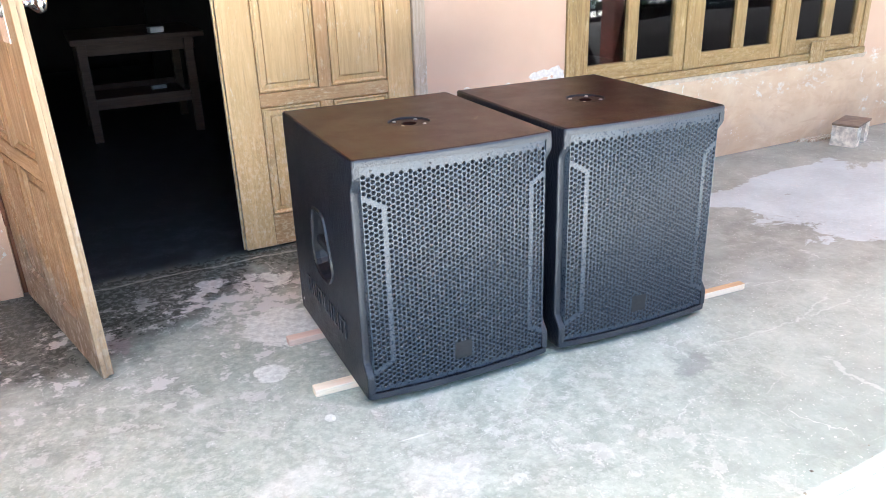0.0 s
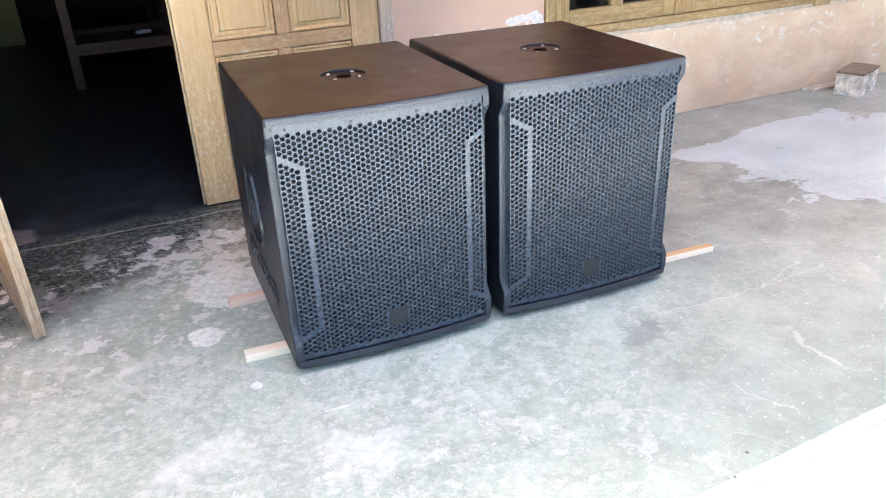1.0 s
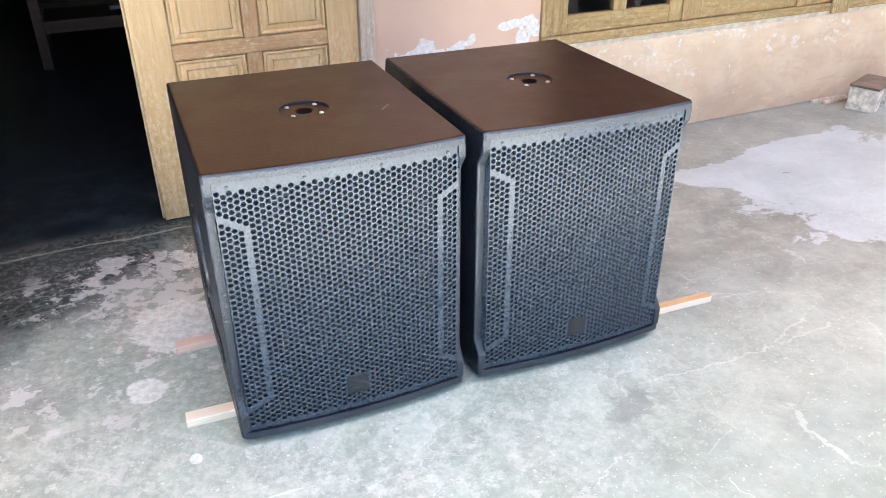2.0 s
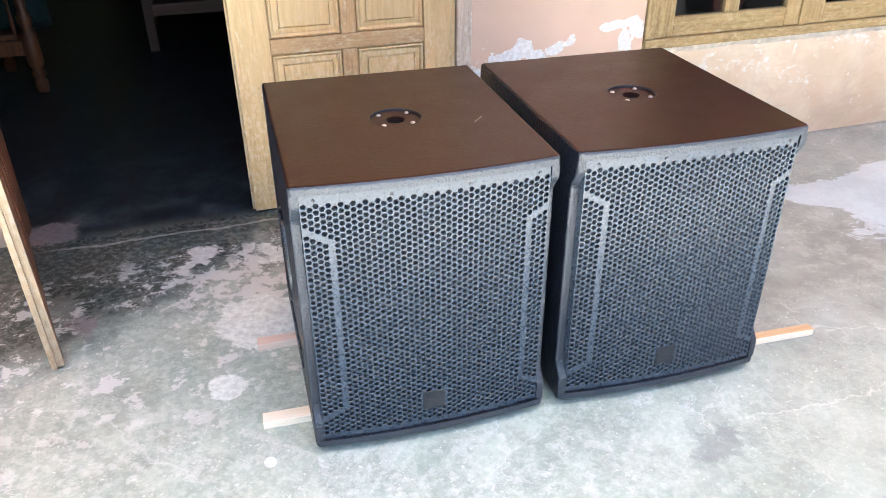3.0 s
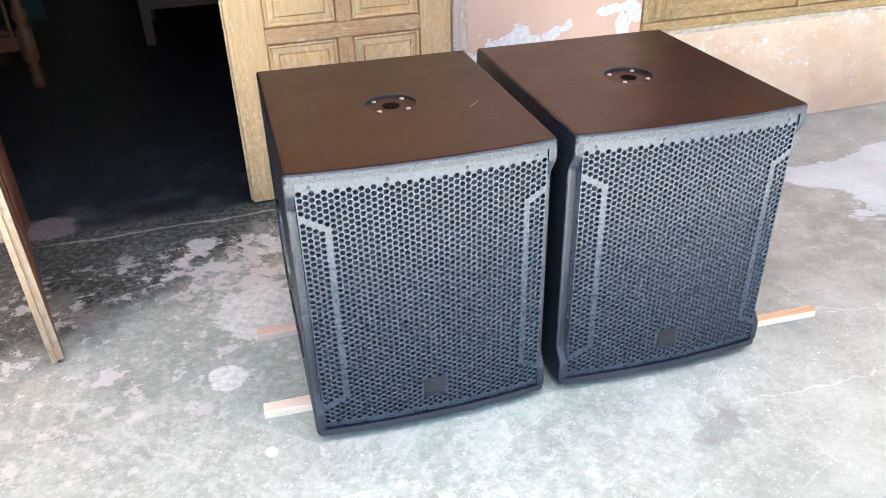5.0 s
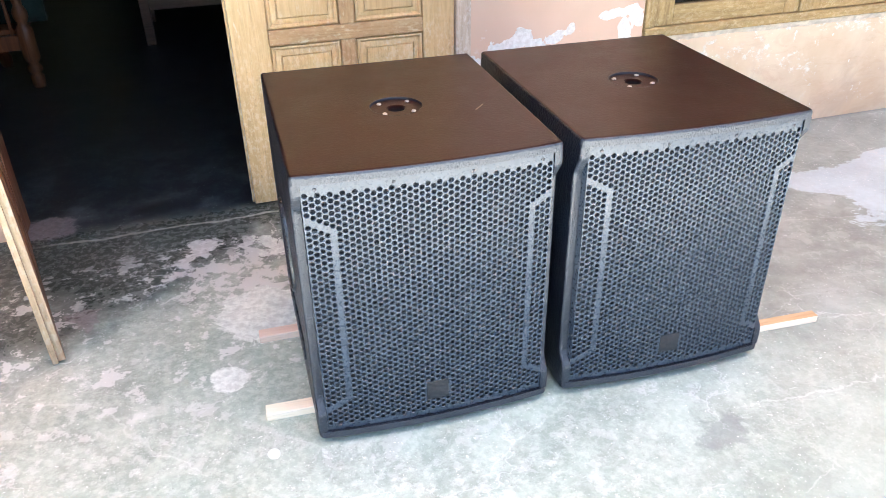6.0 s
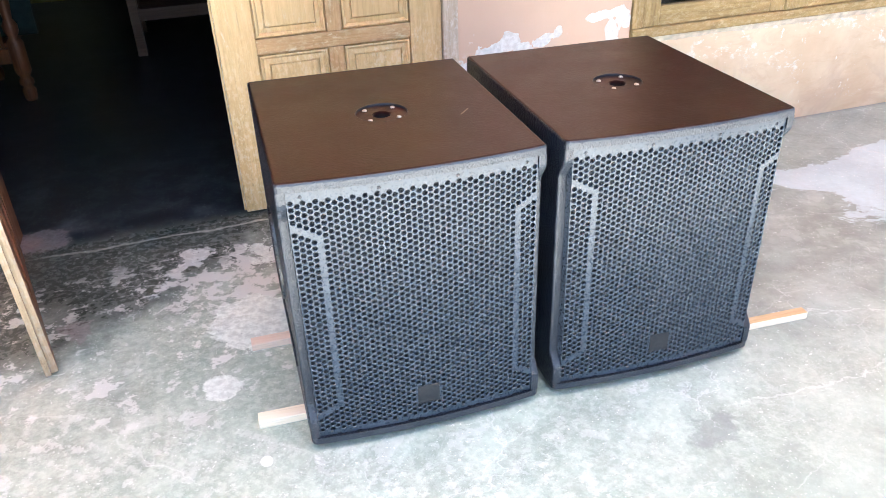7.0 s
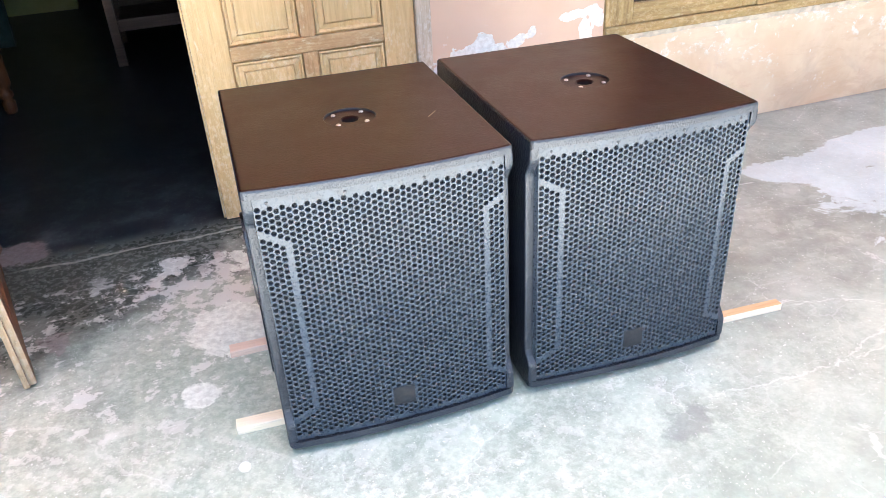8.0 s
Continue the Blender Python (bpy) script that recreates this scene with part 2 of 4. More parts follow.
    screed = m.any_of([
        m.blob(calm, (2.80, 0.55), (0.78, 0.42), 8, soft=0.03),
        m.blob(calm, (2.10, 0.84), (0.26, 0.11), -18, soft=0.03),
        m.blob(calm, (2.55, 0.95), (0.50, 0.14), 10, soft=0.03),
        m.blob(calm, (2.30, 0.62), (0.30, 0.16), -30, soft=0.03),
        m.blob(calm, (3.3, 0.45), (1.2, 0.42), 0, soft=0.03),
    ])
    color = m.mix(m.calc("MULTIPLY", screed, m.span(fine, 0.3, 0.7, 0.78, 0.60)), color, m.mix(m.span(mott, 0.3, 0.7), (0.49, 0.57, 0.60), (0.59, 0.68, 0.71)))
    # hairline cracks, pale with cement dust
    cracks = m.span(m.voronoi(1.7, m.warped(4.5, 0.26), edge=True), 0.0060, 0.0020)
    cracks = m.calc("MULTIPLY", cracks, m.span(m.noise(3.4, 5, 0.65), 0.50, 0.56))
    veins = m.span(m.voronoi(4.2, m.warped(6.0, 0.09), edge=True), 0.011, 0.004)
    veins = m.calc("MULTIPLY", veins, m.span(m.noise(3.7, 3), 0.50, 0.58))
    thin = m.span(m.voronoi(9.5, m.warped(9.0, 0.05), edge=True), 0.020, 0.008)
    thin = m.calc("MULTIPLY", thin, m.span(m.noise(5.1, 3), 0.52, 0.62))
    veins = m.calc("MAXIMUM", veins, m.calc("MULTIPLY", thin, 0.7))
    color = m.mix(m.calc("MULTIPLY", m.calc("MULTIPLY", m.calc("MAXIMUM", m.calc("MULTIPLY", cracks, 1.0), m.calc("MULTIPLY", veins, 0.35)), 0.5), m.span(inside, 1, 0)), color, (0.62, 0.62, 0.6))
    shaken = m.warped(11, 0.09)
    broken = m.ragged(26, 3.6)
    long_cracks = []
    for x0, y0, x1, y1, width in (
        (1.285, -0.375, 1.260, -0.440, 0.010), (1.260, -0.440, 1.272, -0.540, 0.007), (1.00, -0.150, 1.39, -0.152, 0.003),
        (1.39, -0.152, 1.66, -0.125, 0.003), (1.39, -0.155, 1.66, -0.035, 0.003), (0.56, -0.044, 0.32, -0.193, 0.003), (0.32, -0.193, 0.167, -0.265, 0.0035),
        (-0.70, 0.350, -0.51, 0.284, 0.003), (-0.51, 0.284, -0.385, 0.101, 0.003), (-0.385, 0.101, -0.24, -0.023, 0.003),
    ):
        turn = math.degrees(math.atan2(y1 - y0, x1 - x0))
        long_cracks.append(m.blob(broken, ((x0 + x1) / 2, (y0 + y1) / 2), (math.hypot(x1 - x0, y1 - y0) / 2 + 0.02, width), turn, soft=0.25, vec=shaken))
    color = m.mix(m.calc("MULTIPLY", m.any_of(long_cracks), 0.27), color, (0.72, 0.73, 0.70))
    color = m.mix(m.calc("MULTIPLY", m.blob(m.ragged(18, 3.0), (0.92, -0.21), (0.07, 0.05), 20, soft=0.3), 0.5), color, (0.15, 0.16, 0.16))
    # the joint before the doorway
    joint_y = m.calc("ADD", m.calc("ADD", y, m.calc("MULTIPLY", x, -0.045)), m.calc("MULTIPLY", m.noise(7, 3), 0.05))
    joint = m.span(m.calc("ABSOLUTE", m.calc("SUBTRACT", joint_y, 1.238)), 0.009, 0.004)
    joint = m.calc("MULTIPLY", joint, m.span(x, 0.9, 0.7))
    joint = m.calc("MULTIPLY", joint, m.span(x, -0.85, -0.7))
    color = m.mix(m.calc("MULTIPLY", joint, 0.9), color, (0.42, 0.42, 0.36))
    # white specks
    specks = m.span(m.noise(62, 4, 0.6), 0.66, 0.685)
    specks = m.calc("MULTIPLY", specks, m.span(m.noise(3.0, 3), 0.38, 0.52))
    color = m.mix(m.calc("MULTIPLY", specks, m.span(inside, 0, 1, 0.8, 0.15)), color, (0.75, 0.75, 0.73))
    # scratches and crumbs of lime
    for turn, seed in ((22, 0.0), (-35, 5.0), (68, 9.0)):
        n = m.node("ShaderNodeMapping", Vector=m.xyz, Location=(seed, seed, 0), Rotation=(0, 0, radians(turn)), Scale=(3.2, 46, 1))
        scratch = m.span(m.noise(1.0, 3, 0.5, 0.2, vec=n.outputs[0]), 0.715, 0.75)
        scratch = m.calc("MULTIPLY", scratch, m.span(inside, 0.3, 0.0, 0.0, 0.6))
        scratch = m.calc("MULTIPLY", scratch, m.span(m.noise(2.3, 3, vec=n.outputs[0]), 0.45, 0.6))
        color = m.mix(scratch, color, (0.78, 0.79, 0.76))
    crumbs = m.span(m.noise(130, 2, 0.5), 0.68, 0.71)
    crumbs = m.calc("MULTIPLY", crumbs, m.span(m.noise(4.0, 4), 0.40, 0.54))
    color = m.mix(m.calc("MULTIPLY", crumbs, m.span(inside, 0, 1, 0.8, 0.45)), color, (0.80, 0.80, 0.78))
    pits = m.span(m.noise(95, 4, 0.6), 0.66, 0.72)
    color = m.mix(m.calc("MULTIPLY", pits, 0.5), color, (0.16, 0.17, 0.145))
    m.put("Base Color", color)
    gloss = m.mix(skin, (0.46, 0.46, 0.46), (0.27, 0.27, 0.27))
    gloss = m.mix(chips, gloss, (0.85, 0.85, 0.85))
    gloss = m.mix(screed, gloss, (0.36, 0.36, 0.36))
    rough = m.calc("ADD", gloss, m.calc("MULTIPLY", m.calc("SUBTRACT", fine, 0.5), 0.2))
    m.put("Roughness", m.mix(inside, rough, (0.34, 0.34, 0.34)))
    h = m.calc("ADD", m.calc("MULTIPLY", fine, 0.25), m.calc("MULTIPLY", mott, 0.35))
    h = m.calc("SUBTRACT", h, m.calc("MULTIPLY", chips, 0.5))
    h = m.calc("SUBTRACT", h, m.calc("MULTIPLY", cracks, 0.5))
    h = m.calc("MULTIPLY", h, m.span(inside, 0, 1, 1.0, 0.0))
    return m.bump(h, 0.35, 0.006).mat


def wall_mat():
    """Salmon wall paint over white plaster, peeled in patches and flaking below the window."""
    m = Mat("peeling_salmon_paint", 0.62)
    cloud = m.noise(1.5, 4)
    fine = m.noise(60, 5, 0.65)
    z = m.axis(2)
    paint = m.mix(m.span(cloud, 0.3, 0.7), (0.63, 0.43, 0.305), (0.70, 0.49, 0.355))
    ochre = m.mix(m.span(m.noise(4, 5), 0.35, 0.7), (0.64, 0.48, 0.325), (0.73, 0.585, 0.42))
    low = m.calc("MULTIPLY", m.span(z, 0.47, 0.42), m.span(m.axis(0), 1.0, 1.2))
    paint = m.mix(low, paint, ochre)
    paint = m.mix(m.calc("MULTIPLY", m.span(m.noise(7, 7, 0.72, 0.6, vec=m.stretch((0.6, 1, 1.6))), 0.47, 0.62), m.calc("MULTIPLY", low, 0.5)), paint, (0.58, 0.40, 0.26))
    stain = m.calc("MULTIPLY", m.span(m.noise(3.3, 6, 0.65, 0.8), 0.5, 0.72), m.span(z, 0.6, 0.0))
    paint = m.mix(m.calc("MULTIPLY", stain, 0.45), paint, (0.44, 0.31, 0.24))
    v = m.ragged(17, 2.6, 4, 0.55)
    peel = m.any_of([
        m.blob(v, (0.925, 0.488), (0.110, 0.038), -22, axis=1, soft=0.03),
        m.blob(v, (0.80, 0.40), (0.05, 0.06), 0, axis=1, soft=0.03),
        m.blob(v, (1.03, 0.468), (0.05, 0.040), 0, axis=1, soft=0.03),
        m.blob(v, (1.105, 0.498), (0.055, 0.020), -25, axis=1, soft=0.03),
        m.blob(v, (1.168, 0.532), (0.018, 0.022), 0, axis=1, soft=0.03),
        m.blob(v, (1.37, 0.572), (0.080, 0.017), -8, axis=1, soft=0.03),
        m.blob(v, (1.445, 0.545), (0.032, 0.045), 0, axis=1, soft=0.03),
        m.blob(v, (1.40, 0.500), (0.028, 0.040), 0, axis=1, soft=0.03),
    ])
    w = m.ragged(14, 2.6)
    worn = m.any_of([
        m.blob(w, (1.86, 0.362), (0.15, 0.024), 0, axis=1, soft=0.15),
        m.blob(w, (-1.0, 0.16), (0.06, 0.06), 0, axis=1, soft=0.2),
        m.blob(w, (-1.08, 0.27), (0.05, 0.03), 0, axis=1, soft=0.2),
        m.blob(w, (2.07, 0.332), (0.12, 0.026), 12, axis=1, soft=0.15),
        m.blob(w, (2.28, 0.272), (0.10, 0.050), 20, axis=1, soft=0.15),
        m.blob(w, (2.62, 0.420), (0.09, 0.035), 0, axis=1, soft=0.15),
        m.blob(w, (2.95, 0.33), (0.09, 0.035), 10, axis=1, soft=0.2),
        m.blob(w, (3.22, 0.345), (0.13, 0.06), -12, axis=1, soft=0.2),
        m.blob(w, (2.45, 0.425), (0.16, 0.025), 3, axis=1, soft=0.2),
        m.blob(w, (3.15, 0.425), (0.10, 0.025), 3, axis=1, soft=0.2),
    ])
    worn = m.calc("MULTIPLY", worn, m.span(m.noise(26, 6, 0.7, vec=m.stretch((1, 1, 1.6))), 0.52, 0.58, 0.0, 0.75))
    peel = m.calc("MAXIMUM", peel, worn)
    flakes = m.span(m.noise(11, 8, 0.72, 0.5), 0.585, 0.60)
    zone = m.calc("MULTIPLY", m.span(z, 0.50, 0.44), m.span(z, 0.02, 0.16))
    zone = m.calc("MULTIPLY", zone, m.span(m.noise(2.2, 3), 0.42, 0.55))
    small = m.calc("MULTIPLY", m.span(m.noise(30, 4, 0.6), 0.67, 0.69), m.span(z, 0.62, 0.4))
    bare = m.any_of([peel, m.calc("MULTIPLY", flakes, zone), m.calc("MULTIPLY", small, 0.8)])
    band = m.calc("MULTIPLY", m.span(m.noise(6, 6, 0.7, vec=m.stretch((1, 1, 2))), 0.56, 0.62), m.calc("MULTIPLY", m.span(z, 0.36, 0.43), m.span(z, 0.49, 0.47)))
    bare = m.calc("MAXIMUM", bare, m.calc("MULTIPLY", band, m.span(m.axis(0), 1.35, 1.5)))
    plaster = m.mix(m.span(fine, 0.35, 0.65), (0.66, 0.62, 0.56), (0.81, 0.785, 0.73))
    m.put("Base Color", m.mix(bare, paint, plaster))
    m.put("Roughness", m.mix(bare, (0.55, 0.55, 0.55), (0.85, 0.85, 0.85)))
    h = m.calc("ADD", m.calc("MULTIPLY", fine, 0.2), m.calc("MULTIPLY", cloud, 0.6))
    h = m.calc("SUBTRACT", h, m.calc("MULTIPLY", bare, 0.35))
    return m.bump(h, 0.35, 0.006).mat


def glass_mat():
    m = bpy.data.materials.new("window_glass")
    m.use_nodes = True
    t = m.node_tree
    t.nodes.remove(t.nodes["Principled BSDF"])
    clear = t.nodes.new("ShaderNodeBsdfTransparent")
    clear.inputs[0].default_value = (0.80, 0.82, 0.82, 1)
    gloss = t.nodes.new("ShaderNodeBsdfGlossy")
    gloss.inputs["Roughness"].default_value = 0.01
    fres = t.nodes.new("ShaderNodeFresnel")
    fres.inputs[0].default_value = 1.55
    mix = t.nodes.new("ShaderNodeMixShader")
    t.links.new(fres.outputs[0], mix.inputs[0])
    t.links.new(clear.outputs[0], mix.inputs[1])
    t.links.new(gloss.outputs[0], mix.inputs[2])
    t.links.new(mix.outputs[0], t.nodes["Material Output"].inputs[0])
    return m


BLACK = cabinet_mat("textured_black_paint", (0.0055, 0.0080, 0.0155), (0.0085, 0.0120, 0.0215), 0.38, 0.0022, 0.34, 0.8)
# black cabinet paint with the warm wall reflection put into its colour
WARM_TOP = cabinet_mat("black_paint_warm_sheen", (0.0180, 0.0046, 0.0038), (0.0240, 0.0066, 0.0052), 0.14, 0.0006)
GRILLE = plain_mat("black_powder_coat", (0.031, 0.044, 0.064), 0.30, 0.0, 0.15, 60, 0.02)
GRILLE.node_tree.nodes["Principled BSDF"].inputs["Specular IOR Level"].default_value = 0.42
FOAM = plain_mat("black_foam", (0.024, 0.028, 0.034), 0.95, 0.0, 0.3, 300, 0.4)
DULL_STEEL = plain_mat("dull_screw", (0.10, 0.10, 0.11), 0.5, 1.0, 0.1, 90, 0.05)
PLASTIC = plain_mat("black_plastic", (0.010, 0.013, 0.020), 0.36, 0.0, 0.1, 80, 0.1)
PLASTIC.node_tree.nodes["Principled BSDF"].inputs["Specular IOR Level"].default_value = 0.5
STEEL = plain_mat("zinc_screw", (0.62, 0.62, 0.63), 0.32, 1.0, 0.1, 90, 0.05)
CHROME = plain_mat("worn_chrome", (0.75, 0.74, 0.72), 0.18, 1.0, 0.1, 40, 0.05)
RUST = plain_mat("rusty_iron", (0.22, 0.10, 0.06), 0.75, 0.2, 0.4, 60, 0.3)
FLOOR = concrete_mat()
WALL = wall_mat()
GLASS = glass_mat()
DOOR = wood_mat("varnished_teak", (0.67, 0.46, 0.225), (0.55, 0.355, 0.16), 2, 0.45, 0.7, (0.70, 0.59, 0.40))
DOOR_RAIL = wood_mat("varnished_teak_rail", (0.53, 0.335, 0.16), (0.42, 0.245, 0.108), 0, 0.45, 0.8, (0.66, 0.55, 0.36))
DOOR_MUNTIN = wood_mat("varnished_teak_muntin", (0.53, 0.335, 0.16), (0.42, 0.245, 0.108), 2, 0.45, 0.8, (0.66, 0.55, 0.36))
DOOR_IN = wood_mat("red_brown_varnish", (0.24, 0.10, 0.045), (0.13, 0.05, 0.025), 2, 0.4)
FRAME = wood_mat("weathered_frame_wood", (0.40, 0.275, 0.115), (0.26, 0.172, 0.068), 2, 0.65, 0.6, (0.58, 0.47, 0.30))
FRAME_RAIL = wood_mat("weathered_frame_rail", (0.40, 0.275, 0.115), (0.26, 0.172, 0.068), 0, 0.65, 0.6, (0.58, 0.47, 0.30))
JAMB = wood_mat("bleached_jamb_wood", (0.60, 0.49, 0.365), (0.45, 0.345, 0.24), 2, 0.7, 1.0, (0.72, 0.68, 0.62))
PINE = wood_mat("raw_pine", (0.90, 0.79, 0.64), (0.84, 0.71, 0.53), 0, 0.65)
TAN_PINE = wood_mat("tan_pine", (0.62, 0.41, 0.23), (0.48, 0.30, 0.15), 0, 0.6)
PINK_PINE = wood_mat("old_pine", (0.80, 0.63, 0.52), (0.71, 0.53, 0.42), 0, 0.7)
DARK_WOOD = wood_mat("dark_table_wood", (0.115, 0.062, 0.038), (0.065, 0.034, 0.022), 0, 0.5)
ORANGE_WOOD = wood_mat("orange_brown_wood", (0.20, 0.075, 0.027), (0.11, 0.038, 0.016), 2, 0.4)
OLIVE = plain_mat("yellow_olive_wall_paint", (0.36, 0.32, 0.13), 0.7, 0.0, 0.1, 4, 0.1)
# room walls and ceiling: the room's shade put into near-black colours
DIM_WALL = plain_mat("dimmed_wall_paint", (0.022, 0.018, 0.015), 0.7, 0.0, 0.1, 4, 0.1)
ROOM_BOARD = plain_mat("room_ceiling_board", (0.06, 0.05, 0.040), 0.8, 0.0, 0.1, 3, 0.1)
PLASTER = plain_mat("porch_ceiling_board", (0.285, 0.115, 0.074), 0.8, 0.0, 0.08, 3, 0.1)
GROUND = plain_mat("sunlit_cement_yard", (0.60, 0.595, 0.58), 0.85, 0.0, 0.15, 5, 0.3)
BLOCK = plain_mat("chipped_white_block", (0.68, 0.63, 0.54), 0.85, 0.0, 0.3, 30, 0.6)
BOARD = plain_mat("brown_board", (0.21, 0.155, 0.11), 0.6, 0.0, 0.2, 14, 0.2)
WHITE = plain_mat("white_card", (0.75, 0.75, 0.73), 0.6, 0.0, 0.05, 20, 0.05)
TEAL = plain_mat("dark_teal_cloth", (0.008, 0.026, 0.024), 0.9, 0.0, 0.3, 12, 0.3)
LEAF = plain_mat("dark_leaf", (0.022, 0.045, 0.016), 0.55, 0.0, 0.4, 3, 0.1)
IRON = plain_mat("dark_iron_bar", (0.03, 0.03, 0.032), 0.5, 0.5, 0.2, 30, 0.2)
BLACK_SCREW = DULL_STEEL
LETTER = plain_mat("satin_black_letter", (0.022, 0.026, 0.034), 0.28, 0.0, 0.1, 80, 0.05)
# same black paint, with the light on front faces put into its colour
RIM = cabinet_mat("black_paint_front_light", (0.023, 0.029, 0.040), (0.033, 0.040, 0.052), 0.42, 0.0009, 0.36, 0.8)
SOCKET = plain_mat("dark_socket", (0.002, 0.002, 0.002), 0.9, 0.0, 0.1, 40, 0.05)
BADGE = plain_mat("matt_black_badge", (0.009, 0.012, 0.018), 0.5, 0.0, 0.1, 40, 0.05)
EDGE = wood_mat("dirty_door_edge", (0.42, 0.31, 0.195), (0.29, 0.205, 0.125), 2, 0.7, 0.7, (0.40, 0.34, 0.265))
OLD_DOOR = wood_mat("weathered_teak", (0.40, 0.25, 0.125), (0.24, 0.14, 0.066), 2, 0.5, 0.6, (0.55, 0.45, 0.32), 0.42)
OLD_RAIL = wood_mat("weathered_teak_rail", (0.41, 0.26, 0.13), (0.26, 0.155, 0.07), 0, 0.5, 0.6, (0.55, 0.45, 0.32), 0.42)
WHITE_PLASTER = plain_mat("bare_white_plaster", (0.66, 0.58, 0.48), 0.9, 0.0, 0.15, 30, 0.5)
DEBRIS = plain_mat("brown_grit", (0.24, 0.21, 0.17), 0.9, 0.0, 0.4, 50, 0.4)
DARK_CLOTH = plain_mat("dark_cloth", (0.010, 0.009, 0.012), 0.9, 0.0, 0.3, 12, 0.3)
RED_BROWN = plain_mat("red_brown_paint", (0.16, 0.040, 0.030), 0.6, 0.0, 0.25, 9, 0.2)


def bag_mat():
    m = Mat("mottled_bag_cloth", 0.9)
    spots = m.span(m.noise(26, 4, 0.6), 0.50, 0.58)
    m.put("Base Color", m.mix(spots, (0.010, 0.010, 0.012), (0.085, 0.085, 0.092)))
    return m.bump(m.noise(60, 4), 0.4, 0.004).mat


BAG = bag_mat()


# ---- mesh helpers ----
HOUSE = pose(0, 1.304, 0, 0, 0, 3.2)  # the house front: x along it, y into the house


def mesh_of(name, bm, material, smooth=False):
    me = bpy.data.meshes.new(name)
    bmesh.ops.recalc_face_normals(bm, faces=bm.faces)
    bm.to_mesh(me)
    bm.free()
    for mt in material if isinstance(material, (list, tuple)) else (material,):
        me.materials.append(mt)
    if smooth:
        me.shade_smooth()
    return me


def part(name, bm, material, parent=None, label="", m=None, smooth=False):
    ob = new(name, mesh_of(name, bm, material, smooth))
    if m is not None:
        ob.matrix_basis = m
    if parent is not None:
        ob.parent = parent
    return tagged(ob, label)


def structure(name, bm, material, label, category, m=None):
    return tagged(part(name, bm, material, None, "", m), label, category, "", "structure")


def thing(name, label, category, m=None, group=""):
    ob = new(name)
    if m is not None:
        ob.matrix_basis = m
    return tagged(ob, label, category, group)


def box(bm, x0, x1, y0, y1, z0, z1, bevel=0.0, seg=2):
    vs = [bm.verts.new(p) for p in ((x0, y0, z0), (x1, y0, z0), (x1, y1, z0), (x0, y1, z0), (x0, y0, z1), (x1, y0, z1), (x1, y1, z1), (x0, y1, z1))]
    fs = [bm.faces.new([vs[i] for i in f]) for f in ((3, 2, 1, 0), (4, 5, 6, 7), (0, 1, 5, 4), (1, 2, 6, 5), (2, 3, 7, 6), (3, 0, 4, 7))]
    if bevel:
        es = list({e for f in fs for e in f.edges})
        bmesh.ops.bevel(bm, geom=es, offset=bevel, segments=seg, profile=0.5, affect="EDGES")
    return vs


def boxed(*a, **k):
    bm = bmesh.new()
    box(bm, *a, **k)
    return bm


def extruded(points, holes, depth, place):
    """A flat outline with holes made into a plate; place(u, v, w) gives the point at w in 0..depth."""
    bm = bmesh.new()
    loops = [points] + list(holes)
    rings = [[[bm.verts.new(place(u, v, w)) for u, v in ring] for ring in loops] for w in (0, depth)]
    for side in rings:
        edges = [bm.edges.new((r[i], r[(i + 1) % len(r)])) for r in side for i in range(len(r))]
        bmesh.ops.triangle_fill(bm, use_beauty=True, edges=edges)
    for r0, r1 in zip(*rings):
        for i in range(len(r0)):
            j = (i + 1) % len(r0)
            bm.faces.new((r0[i], r0[j], r1[j], r1[i]))
    return bm


def lathe(profile, seg=24, axis=(0, 0), ends=True):
    """A turned body from (radius, height) pairs."""
    bm = bmesh.new()
    rings = []
    for r, z in profile:
        rings.append([bm.verts.new((axis[0] + r * math.cos(2 * math.pi * i / seg), axis[1] + r * math.sin(2 * math.pi * i / seg), z)) for i in range(seg)])
    for a, b in zip(rings, rings[1:]):
        for i in range(seg):
            j = (i + 1) % seg
            bm.faces.new((a[i], a[j], b[j], b[i]))
    for ring in (rings[0], rings[-1]) if ends else ():
        if (ring[0].co - ring[seg // 2].co).length > 1e-5:
            bm.faces.new(ring)
    bmesh.ops.remove_doubles(bm, verts=bm.verts, dist=1e-6)
    return bm


def plate_with_openings(us, zs, solid, y0, y1):
    """A wall in cells: us and zs are the breaks, solid(i, j) tells which cells stand."""
    bm = bmesh.new()
    grid = {}

    def v(i, y, j):
        key = (i, y, j)
        if key not in grid:
            grid[key] = bm.verts.new((us[i], y, zs[j]))
        return grid[key]

    nu, nz = len(us) - 1, len(zs) - 1
    full = lambda i, j: 0 <= i < nu and 0 <= j < nz and solid(i, j)
    for i in range(nu):
        for j in range(nz):
            if not full(i, j):
                continue
            bm.faces.new((v(i, y0, j), v(i + 1, y0, j), v(i + 1, y0, j + 1), v(i, y0, j + 1)))
            bm.faces.new((v(i, y1, j), v(i, y1, j + 1), v(i + 1, y1, j + 1), v(i + 1, y1, j)))
            for a, b, di, dj in (((i, j), (i, j + 1), -1, 0), ((i + 1, j), (i + 1, j + 1), 1, 0), ((i, j), (i + 1, j), 0, -1), ((i, j + 1), (i + 1, j + 1), 0, 1)):
                if not full(i + di, j + dj):
                    bm.faces.new((v(a[0], y0, a[1]), v(b[0], y0, b[1]), v(b[0], y1, b[1]), v(a[0], y1, a[1])))
    return bm


